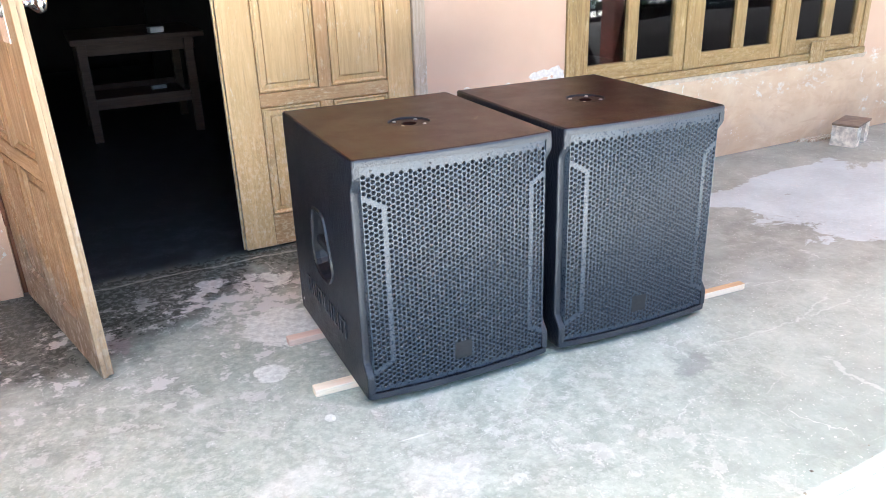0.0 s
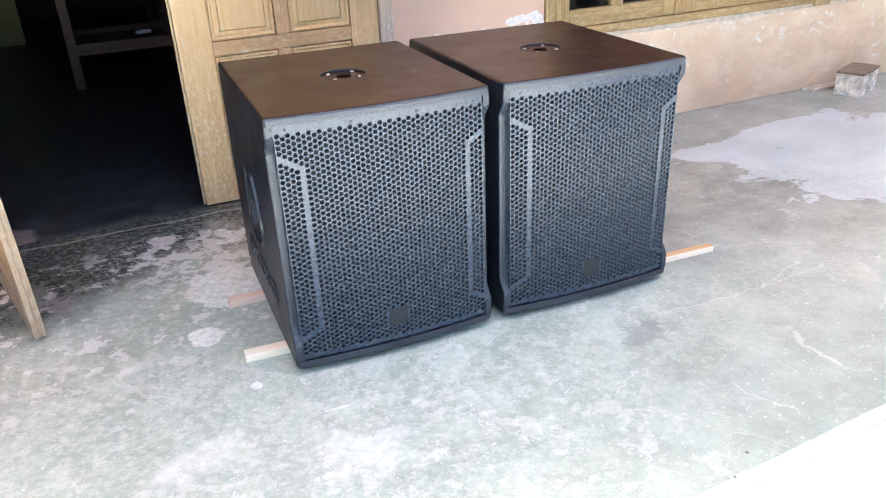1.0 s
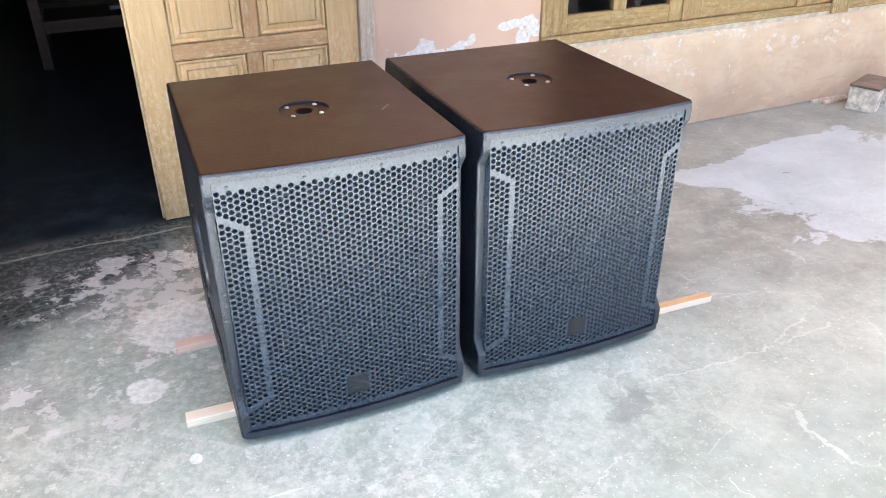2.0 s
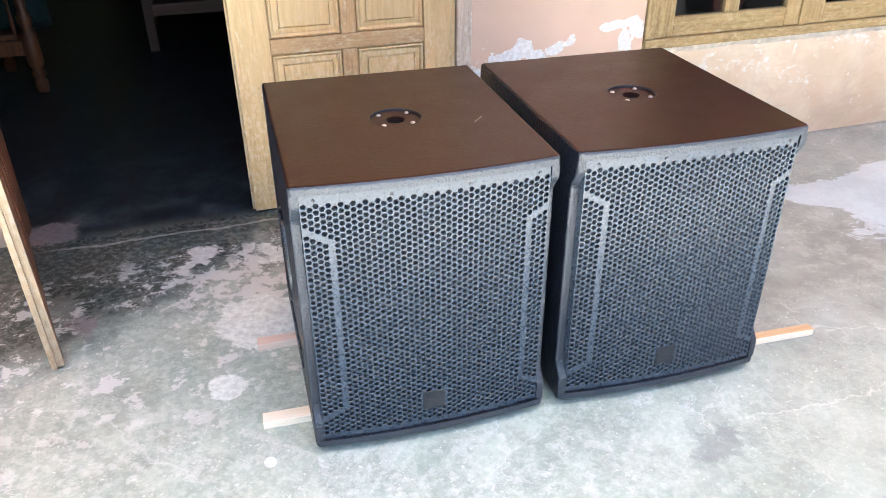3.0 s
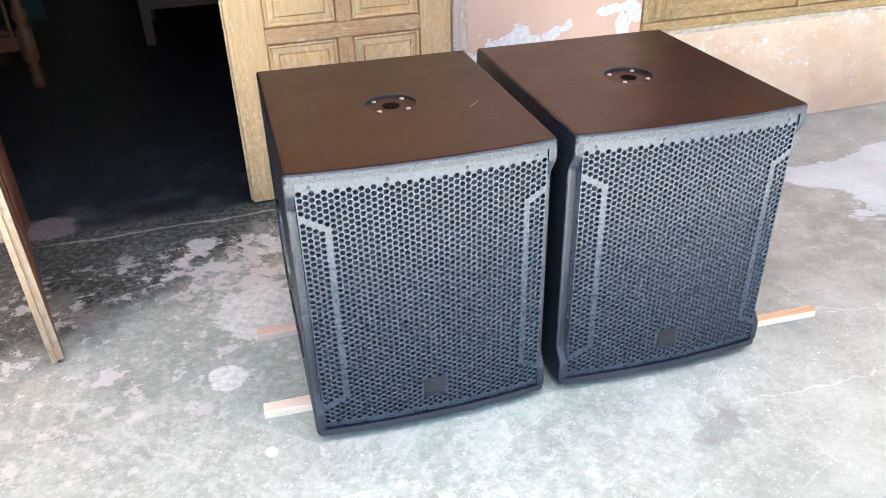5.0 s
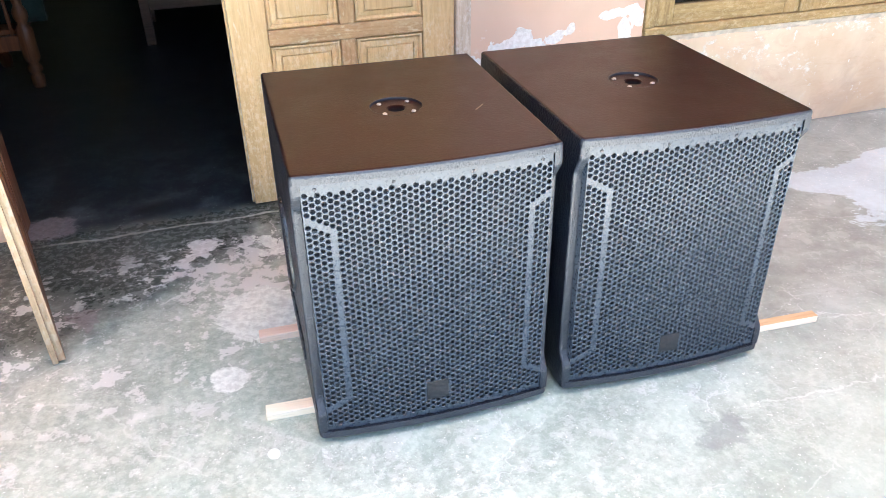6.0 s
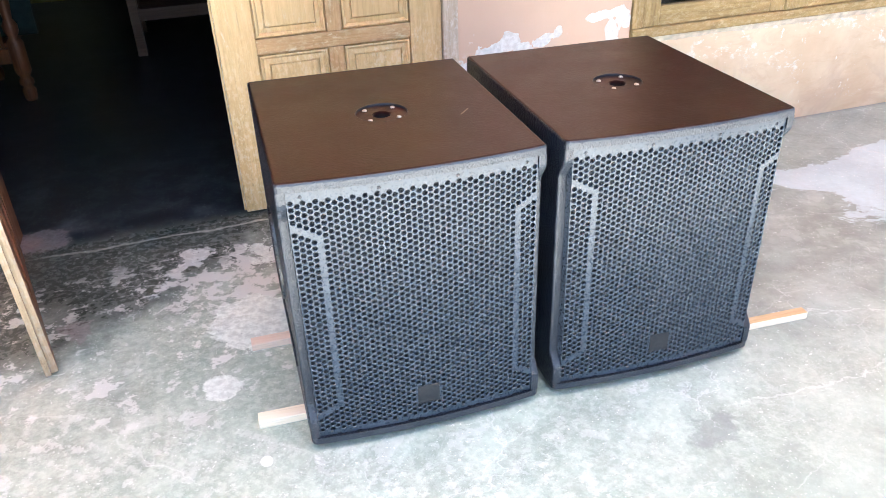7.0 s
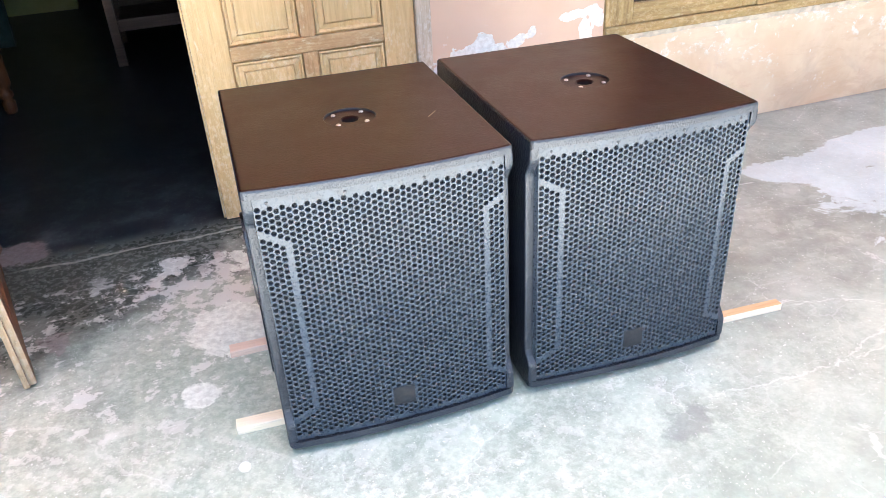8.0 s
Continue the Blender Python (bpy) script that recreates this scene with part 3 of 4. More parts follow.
# ---- ground, floor, walls, roofs ----
bm = bmesh.new()
bm.faces.new([bm.verts.new(p) for p in ((-400, -400, -0.04), (400, -400, -0.04), (400, 400, -0.04), (-400, 400, -0.04))])
structure("ground", bm, GROUND, "pale sunlit cement yard in front of the house", "ground")

rng = random.Random(4)
edge = []
for i in range(561):
    x = -4.0 + i * 0.0175
    edge.append((x, -0.792 + 0.10 * (x - 0.5) + 0.012 * noise.noise((x * 5, 0, 0)) + 0.010 * noise.noise((x * 23, 3, 0)) + 0.008 * noise.noise((x * 61, 7, 0))))
outline = edge + [(5.8, 7.6), (-4.0, 7.6)]
bm = extruded(outline, [], 0.12, lambda u, v, w: (u, v, -w))
structure("floor", bm, FLOOR, "old grey cement floor, worn dark skin and painted-in shade, chipped pale patches", "floor")

# grit lying along the broken edge of the floor
r = random.Random(11)
verts, faces = [], []
for _ in range(90):
    x = r.uniform(-0.6, 2.2)
    y = -0.792 + 0.10 * (x - 0.5) + r.gauss(-0.05, 0.05)
    on = y > -0.787 + 0.10 * (x - 0.5)
    s = r.uniform(0.0012, 0.0038)
    k = len(verts)
    verts += [(x + s * r.uniform(0.6, 1.4) * dx, y + s * r.uniform(0.6, 1.4) * dy, (0.0 if on else -0.04) + s * dz) for dx, dy, dz in ((-1, -1, 0), (1, -1, 0), (1, 1, 0), (-1, 1, 0), (0, 0, 0.9))]
    faces += [(k, k + 1, k + 4), (k + 1, k + 2, k + 4), (k + 2, k + 3, k + 4), (k + 3, k, k + 4)]
me = bpy.data.meshes.new("grit")
me.from_pydata(verts, [], faces)
me.materials.append(DEBRIS)
tagged(new("grit", me), "brown grit along the broken floor edge", "grit", "", "stuff")

DOOR_L, DOOR_R, DOOR_H = -0.900, 0.757, 2.14
WIN_L, WIN_R, WIN_B, WIN_T = 1.478, 3.590, 0.464, 1.80
us = [-4.0, DOOR_L, DOOR_R, WIN_L, WIN_R, 5.6]
zs = [0.0, WIN_B, WIN_T, DOOR_H, 3.75]
bm = plate_with_openings(us, zs, lambda i, j: not (i == 1 and j < 3) and not (i == 3 and j == 1), 0.0, 0.14)
structure("wall_front", bm, WALL, "salmon painted house wall with peeling white patches", "wall", HOUSE)

structure("wall_back", boxed(-4.0, -0.79, 4.34, 4.46, 0, 3.0), OLIVE, "yellow-olive painted back wall beside an open doorway", "wall", HOUSE)
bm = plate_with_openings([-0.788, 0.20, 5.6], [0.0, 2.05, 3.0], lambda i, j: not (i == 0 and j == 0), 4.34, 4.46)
structure("wall_back_far", bm, DIM_WALL, "back wall round an open doorway, coloured dark to keep the room dim", "wall", HOUSE)
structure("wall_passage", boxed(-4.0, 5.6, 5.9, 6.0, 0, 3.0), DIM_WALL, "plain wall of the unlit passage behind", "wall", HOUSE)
structure("wall_left", boxed(-3.4, -3.28, 0.14, 5.9, 0, 3.0), DIM_WALL, "side wall of the dark room, coloured dark to keep it dim", "wall", HOUSE)
structure("wall_right", boxed(4.3, 4.42, 0.14, 5.9, 0, 3.0), DIM_WALL, "side wall of the dark room, coloured dark to keep it dim", "wall", HOUSE)
# out of view; added to cut the light on the porch's left end
structure("wall_shade", boxed(-1.80, -1.68, -1.88, -0.003, 0, 3.58), WALL, "unseen salmon wall added to shade the left of the porch", "wall", HOUSE)
# unseen roof whose slanted edge darkens the yard mirrored in grille and glass
bm = extruded([(1.68, -1.04), (2.80, -3.0), (2.95, -4.5), (9.2, -4.2), (9.2, -0.55)], [], 0.06, lambda u, v, w: (u, v, 2.50 + w))
structure("shade_roof", bm, PLASTER, "unseen roof added beside the porch to shade the yard", "roof")
for u in (3.0, 9.1):
    structure("post_1", boxed(u - 0.05, u + 0.05, -4.55, -4.45, -0.065, 2.50), JAMB, "plain wooden post added under the shade roof", "post", HOUSE)
structure("post_2", boxed(3.45, 3.60, -0.575, -0.425, -0.05, 2.50, bevel=0.006), RED_BROWN, "red-brown painted roof post", "post")
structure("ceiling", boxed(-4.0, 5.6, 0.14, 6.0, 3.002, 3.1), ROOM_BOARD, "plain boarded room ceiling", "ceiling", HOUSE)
bm = extruded([(-4.0, -1.99), (5.6, -1.58), (5.6, -0.002), (-4.0, -0.002)], [], 0.08, lambda u, v, w: (u, v, 3.60 + w))
structure("porch_ceiling", bm, PLASTER, "brown boarded underside of the porch roof", "ceiling", HOUSE)


# ---- door ----
def leaf_parts(parent, width, flip, thick=0.036, up=DOOR, across=DOOR_RAIL, middle=DOOR_MUNTIN, end=JAMB, st=0.116, st_free=0.123):
    """A panelled leaf. x from 0 (hinge) to width (free edge) times flip, y 0 outer face to thick, z up."""
    s = -1 if flip else 1

    def b(name, x0, x1, z0, z1, y0, y1, mat, bevel=0.003, label=""):
        xa, xb = sorted((s * x0, s * x1))
        bm = boxed(xa, xb, y0, y1, z0, z1, bevel=bevel)
        bm.normal_update()
        for f in bm.faces:
            f.material_index = 1 if min(v.co.y for v in f.verts) > y1 - 0.0045 else 0
            if x1 > width - 0.01 and f.normal.x * s > 0.5:
                f.material_index = 2
        return part(name, bm, (mat, DOOR_IN, end), parent, label)

    z_top = 2.08
    mid = 0.052
    rails = [(0.012, 0.140), (0.582, 0.634), (1.23, 1.29), (z_top - 0.12, z_top)]
    b("stile", 0, st, 0.012, z_top, 0, thick, up)
    b("stile", width - st_free, width, 0.012, z_top, 0, thick, up)
    for z0, z1 in rails:
        b("rail", st, width - st_free, z0, z1, 0.0015, thick - 0.0015, across)
    cx = (st + width - st_free) / 2
    for (_, z0), (z1, _) in zip(rails, rails[1:]):
        b("muntin", cx - mid / 2, cx + mid / 2, z0, z1, 0.002, thick - 0.002, middle)
        for x0, x1 in ((st, cx - mid / 2), (cx + mid / 2, width - st_free)):
            bm = bmesh.new()
            # bead round the panel, bevelled slope and raised field, on both faces
            for near, far in ((0.004, 0.018), (thick - 0.004, 0.018)):
                rings = []
                for inset, depth in ((0.0, 0.012), (0.002, 0.016), (0.005, 0.016), (0.0055, 0.004), (0.010, 0.0025), (0.016, 0.008), (0.018, 0.013), (0.034, 0.009), (0.0355, 0.014), (0.0385, 0.014), (0.040, 0.0055)):
                    yy = depth if near < far else thick - depth
                    xa, xb = sorted((s * (x0 + inset), s * (x1 - inset)))
                    rings.append([bm.verts.new(p) for p in ((xa, yy, z0 + inset), (xb, yy, z0 + inset), (xb, yy, z1 - inset), (xa, yy, z1 - inset))])
                for r0, r1 in zip(rings, rings[1:]):
                    for i in range(4):
                        j = (i + 1) % 4
                        bm.faces.new((r0[i], r0[j], r1[j], r1[i]))
                bm.faces.new(rings[-1])
            for f in bm.faces:
                f.material_index = 1 if f.calc_center_median().y > 0.018 else 0
            part("panel", bm, (up, DOOR_IN), parent)
    # rebate strip on the free edge
    y0, y1 = (thick * 0.52, thick) if flip else (0, thick * 0.46)
    b("rebate", width, width + 0.008, 0.012, z_top, y0, y1, up, 0.002)


def knob(parent, x, y, z, way):
    """A round knob on a rose, standing out along y."""
    profile = [(0.0, 0.0), (0.030, 0.0), (0.031, 0.004), (0.026, 0.008), (0.011, 0.012), (0.010, 0.030), (0.018, 0.036), (0.027, 0.046), (0.029, 0.056), (0.024, 0.067), (0.012, 0.073), (0.0, 0.074)]
    ob = part("knob", lathe(profile, 24), CHROME, parent, "shiny round metal knob", pose(x, y, z, 90 if way < 0 else -90), True)
    return ob


door = thing("door_leaf", "varnished teak panelled door leaf, closed in its frame", "door", HOUSE @ pose(0.698, -0.012, -0.006), "double door")
leaf_parts(door, 0.778, True)

left = thing("door_leaf", "varnished teak panelled door leaf, standing open outwards, worn foot", "door", HOUSE @ pose(-0.881, -0.006, -0.004) @ pose(0, 0, 0, 0, 0, -76.6) @ pose(0, 0, 0, 1.0), "double door")
leaf_parts(left, 0.794, False, 0.034, OLD_DOOR, OLD_RAIL, OLD_DOOR, EDGE)
part("lock_plate", boxed(0.664, 0.739, -0.004, 0.0, 0.96, 1.11, bevel=0.001), CHROME, left, "worn metal lock plate")
part("lock_plate", boxed(0.664, 0.739, 0.032, 0.036, 0.96, 1.11, bevel=0.001), CHROME, left, "worn metal lock plate")
knob(left, 0.702, -0.004, 1.05, -1)
knob(left, 0.702, 0.036, 1.05, 1)
for z in (0.28, 1.05, 1.82):
    part("hinge", lathe([(0.0, 0), (0.008, 0), (0.008, 0.1), (0.0, 0.1)], 10), RUST, left, "rusty steel hinge", pose(-0.006, -0.006, z))

frame_ob = thing("door_frame", "bleached wooden door frame in the wall", "door frame", HOUSE)
tagged(frame_ob, kind="structure")
part("jamb", boxed(DOOR_L, -0.858, 0.034, 0.12, 0, DOOR_H, bevel=0.003), DOOR_IN, frame_ob)
part("jamb", boxed(0.700, DOOR_R, -0.026, 0.10, 0, DOOR_H, bevel=0.004), JAMB, frame_ob)
part("head", boxed(-0.858, 0.700, 0.034, 0.10, 2.085, DOOR_H, bevel=0.004), JAMB, frame_ob)

# ---- window ----
win = tagged(new("window_1"), "weathered teak window with three glazed casements", "window", "", "structure")
win.matrix_basis = HOUSE
wf = 0.044
part("sill", boxed(WIN_L, WIN_R, -0.022, 0.09, WIN_B, WIN_B + 0.038, bevel=0.005), FRAME_RAIL, win, "cracked weathered wooden sill")
part("head", boxed(WIN_L, WIN_R, -0.012, 0.09, WIN_T - wf, WIN_T, bevel=0.004), FRAME_RAIL, win)
posts = [(WIN_L, 1.527), (2.203, 2.247), (2.895, 2.939), (3.545, WIN_R)]
for a, b in posts:
    part("frame_post", boxed(a, b, -0.014, 0.09, WIN_B + 0.038, WIN_T - wf, bevel=0.004), FRAME, win)
lights = [(1.605, 1.831, 1.898, 2.129), (2.321, 2.543, 2.616, 2.821), (3.013, 3.213, 3.290, 3.488)]
for (_, a), (b, _), (p0, p1, p2, p3) in zip(posts, posts[1:], lights):
    c = part("casement", boxed(a + 0.002, p0, -0.008, 0.030, WIN_B + 0.040, WIN_T - wf - 0.002, bevel=0.003), FRAME, win)
    c0 = WIN_B + 0.040
    part("stile", boxed(p3, b - 0.002, -0.008, 0.030, c0, WIN_T - wf - 0.002, bevel=0.003), FRAME, c)
    part("rail", boxed(p0, p3, -0.007, 0.029, c0, 0.580, bevel=0.003), FRAME_RAIL, c)
    part("rail", boxed(p0, p3, -0.007, 0.029, WIN_T - wf - 0.10, WIN_T - wf - 0.002, bevel=0.003), FRAME_RAIL, c)
    part("muntin", boxed(p1, p2, -0.007, 0.029, 0.580, WIN_T - wf - 0.10, bevel=0.003), FRAME, c)
    for g0, g1 in ((p0, p1), (p2, p3)):
        pane = part("pane", boxed(g0, g1, 0.010, 0.014, 0.580, WIN_T - wf - 0.10), GLASS, c, "clear glass reflecting the yard")
        pane.visible_shadow = False

part("patch_block", boxed(3.115, 3.232, -0.034, -0.0225, 0.452, 0.566, bevel=0.003), FRAME, win, "nailed-on repair block")

# ragged plaster lip under the sill
bm = bmesh.new()
n, rows = 120, []
for i in range(n + 1):
    u = 1.46 + (3.62 - 1.46) * i / n
    h = 0.010 + 0.009 * noise.noise((u * 5, 1, 0)) + 0.007 * noise.noise((u * 31, 2, 0))
    d = 0.012 + 0.009 * noise.noise((u * 7, 5, 0)) + 0.004 * noise.noise((u * 37, 8, 0))
    rows.append([bm.verts.new(p) for p in ((u, 0.0, WIN_B), (u, -d, WIN_B - 0.002), (u, -d * 0.8, WIN_B - h), (u, 0.0, WIN_B - h - 0.016))])
for r0, r1 in zip(rows, rows[1:]):
    for k in range(3):
        bm.faces.new((r0[k], r1[k], r1[k + 1], r0[k + 1]))
structure("trim", bm, WHITE_PLASTER, "ragged plaster lip under the window", "trim", HOUSE)

# ---- yard: seen in the window glass, with added stand-ins ----
def leaf_mass(name, label, count, place, size, seed):
    """Many small leaves filling an uneven mass."""
    r = random.Random(seed)
    verts, faces = [], []
    for _ in range(count):
        c = place(r)
        n = Vector((r.gauss(0, 1), r.gauss(0, 1), r.gauss(0.4, 1))).normalized()
        a = n.orthogonal().normalized()
        b = n.cross(a)
        s = size * r.uniform(0.6, 1.3)
        k = len(verts)
        verts += [tuple(c + a * s), tuple(c + b * s * 0.45), tuple(c - a * s), tuple(c - b * s * 0.45)]
        faces.append((k, k + 1, k + 2, k + 3))
    me = bpy.data.meshes.new(name)
    me.from_pydata(verts, [], faces)
    me.materials.append(LEAF)
    return tagged(new(name, me), label, "shrubs", "", "stuff")


# leaf ring round the yard, out of view, added to hold back low skylight
def screen_place(r):
    a = r.uniform(radians(165), radians(375))
    h = 3.4 + 1.2 * noise.noise((a * 6, 3, 0)) + 0.8 * noise.noise((a * 25, 9, 0))
    d = 10.5 + r.gauss(0, 0.6)
    return Vector((d * math.cos(a), d * math.sin(a), -0.05 + h * r.random() ** 0.8))


# low dark cloth mass, itself out of view, added to darken the window reflections
bm = bmesh.new()
nx, ny = 56, 16
grid = []
for i in range(nx + 1):
    row = []
    for j in range(ny + 1):
        a, b = i / nx, j / ny
        rise = min(1.0, 9 * min(b, 1 - b), 14 * min(a, 1 - a))
        z = rise * (0.47 + 0.05 * noise.noise((a * 5, b * 2, 0)) + 0.02 * noise.noise((a * 22, b * 9, 3)))
        row.append(bm.verts.new((2.9 + 4.6 * a, -1.95 + 1.26 * b + 0.45 * a, z)))
    grid.append(row)
for i in range(nx):
    for j in range(ny):
        bm.faces.new((grid[i][j], grid[i + 1][j], grid[i + 1][j + 1], grid[i][j + 1]))
pile = part("dark_stand_in", bm, DARK_CLOTH, None, "low dark cloth mass added to darken the window reflections", pose(0, 0, -0.04), True)
tagged(pile, category="pile")
leaf_mass("leaf_screen", "unseen dark green leaf ring added to block the low sky", 14000, screen_place, 0.20, 5)
fence = thing("fence", "dark iron bar fence at the side of the yard", "fence", pose(4.6, -4.4, -0.065, 0, 0, 8))
part("rail", boxed(0, 5.4, -0.015, 0.015, 0.22, 0.25), IRON, fence)
part("rail", boxed(0, 5.4, -0.015, 0.015, 1.30, 1.33), IRON, fence)
bar_mesh = None
for k in range(46):
    if bar_mesh is None:
        ob = part("bar", boxed(-0.009, 0.009, -0.009, 0.009, 0, 1.42), IRON, fence)
        bar_mesh = ob.data
    else:
        ob = new("bar", bar_mesh)
        ob.parent = fence
    ob.matrix_basis = pose(0.05 + 0.118 * k, 0, 0)


# ---- loudspeakers ----
W, D, H, T = 0.560, 0.660, 0.666, 0.020
TOP = 0.020  # thickness of the top panel
BOW = 0.017


def bowed(x, back=0.0):
    """The front's gentle outward curve."""
    return back - BOW * (1 - ((x - W / 2) / (W / 2)) ** 2)


MOUNT = (0.279, 0.312, 0.0615)


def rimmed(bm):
    """Front faces take the second material, the black paint lightened for front light."""
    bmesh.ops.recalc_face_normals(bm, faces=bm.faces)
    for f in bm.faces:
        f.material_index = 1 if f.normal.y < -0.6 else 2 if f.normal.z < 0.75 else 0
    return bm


def slab(z0, z1, top):
    """A panel with a bowed front, rounded corners and an edge rounded over along its top or foot."""
    n = 24
    q = 0.012 if top else 0.015
    corner = [(q * (1 - math.cos(radians(a))), q * (1 - math.sin(radians(a)))) for a in (0, 22.5, 45, 67.5)]
    pts = [(x, bowed(x, 0.002) + y) for x, y in corner]
    pts += [(W * i / n, bowed(W * i / n, 0.002)) for i in range(1, n)]
    pts += [(W - x, bowed(W - x, 0.002) + y) for x, y in reversed(corner)]
    pts += [(W, D - 0.004), (W - 0.004, D), (0.004, D), (0, D - 0.004)]
    k = len(pts)
    inward = []
    for i in range(k):
        a, b, c = (Vector(pts[(i + d) % k]) for d in (-1, 0, 1))
        e = (b - a).normalized() + (c - b).normalized()
        inward.append(Vector((-e.y, e.x)).normalized())
    r = 0.008 if top else 0.004
    steps = [(r * (1 - math.cos(radians(a))), r * math.sin(radians(a))) for a in (0, 18, 36, 54, 72, 90)]
    levels = [(0.0, z0)] + [(d, z1 - r + h) for d, h in steps] if top else [(0.0, z1)] + [(d, z0 + r - h) for d, h in steps]
    bm = bmesh.new()
    rings = [[bm.verts.new((p[0] + d * v.x, p[1] + d * v.y, z)) for p, v in zip(pts, inward)] for d, z in levels]
    for r0, r1 in zip(rings, rings[1:]):
        for i in range(k):
            j = (i + 1) % k
            bm.faces.new((r0[i], r0[j], r1[j], r1[i]))
    hole = [(MOUNT[0] + MOUNT[2] * math.cos(2 * math.pi * t / 48), MOUNT[1] + MOUNT[2] * math.sin(2 * math.pi * t / 48)) for t in range(48)] if top else []
    wells = [[bm.verts.new((x, y, z)) for x, y in hole] for z in (z0, z1)] if top else [[], []]
    for ring, well in zip((rings[0], rings[-1]), wells):
        edges = []
        for loop in (ring, well):
            for i in range(len(loop)):
                pair = (loop[i], loop[(i + 1) % len(loop)])
                edges.append(bm.edges.get(pair) or bm.edges.new(pair))
        bmesh.ops.triangle_fill(bm, use_beauty=True, edges=edges)
    for i in range(len(hole)):
        j = (i + 1) % len(hole)
        bm.faces.new((wells[0][i], wells[0][j], wells[1][j], wells[1][i]))
    return rimmed(bm)


HANDLE = [(0.300, 0.436), (0.385, 0.436), (0.402, 0.415), (0.426, 0.292), (0.410, 0.254), (0.362, 0.232), (0.292, 0.232), (0.250, 0.260), (0.241, 0.300), (0.284, 0.415)]
HANDLE = [(a[0] * k + b[0] * (1 - k), a[1] * k + b[1] * (1 - k)) for a, b in zip(HANDLE, HANDLE[1:] + HANDLE[:1]) for k in (0.78, 0.22)]


def side_panel(x0, x1):
    """A flank with a waisted, rounded front edge and the handle's opening."""
    f, back = 0.003, 0.030
    prof = [(f, T), (f, 0.058)]
    for z, zz in ((0.062, 0.108), (0.572, 0.624)):
        for k in range(9):
            t = k / 8
            e = t * t * (3 - 2 * t)
            prof.append((f + (back - f) * (e if z < 0.3 else 1 - e), z + (zz - z) * t))
    prof += [(f, H - TOP), (D, H - TOP), (D, T)]
    front = len(prof) - 2
    steps = [(x0, 0.006), (x0 + 0.0012, 0.0030), (x0 + 0.0030, 0.0010), (x0 + 0.006, 0), (x1, 0)]
    if x0 > 0.1:
        steps = [(x0, 0), (x1 - 0.006, 0), (x1 - 0.0030, 0.0010), (x1 - 0.0012, 0.0030), (x1, 0.006)]
    bm = bmesh.new()
    rings = [[bm.verts.new((x, y + (dy if i < front else 0), z)) for i, (y, z) in enumerate(prof)] for x, dy in steps]
    holes = [[bm.verts.new((x, y, z)) for y, z in HANDLE] for x in (steps[0][0], steps[-1][0])]
    for ring, hole in ((rings[0], holes[0]), (rings[-1], holes[1])):
        edges = [bm.edges.new((r[i], r[(i + 1) % len(r)])) for r in (ring, hole) for i in range(len(r))]
        bmesh.ops.triangle_fill(bm, use_beauty=True, edges=edges)
    for r0, r1 in list(zip(rings, rings[1:])) + [tuple(holes)]:
        for i in range(len(r0)):
            j = (i + 1) % len(r0)
            bm.faces.new((r0[i], r0[j], r1[j], r1[i]))
    return rimmed(bm)


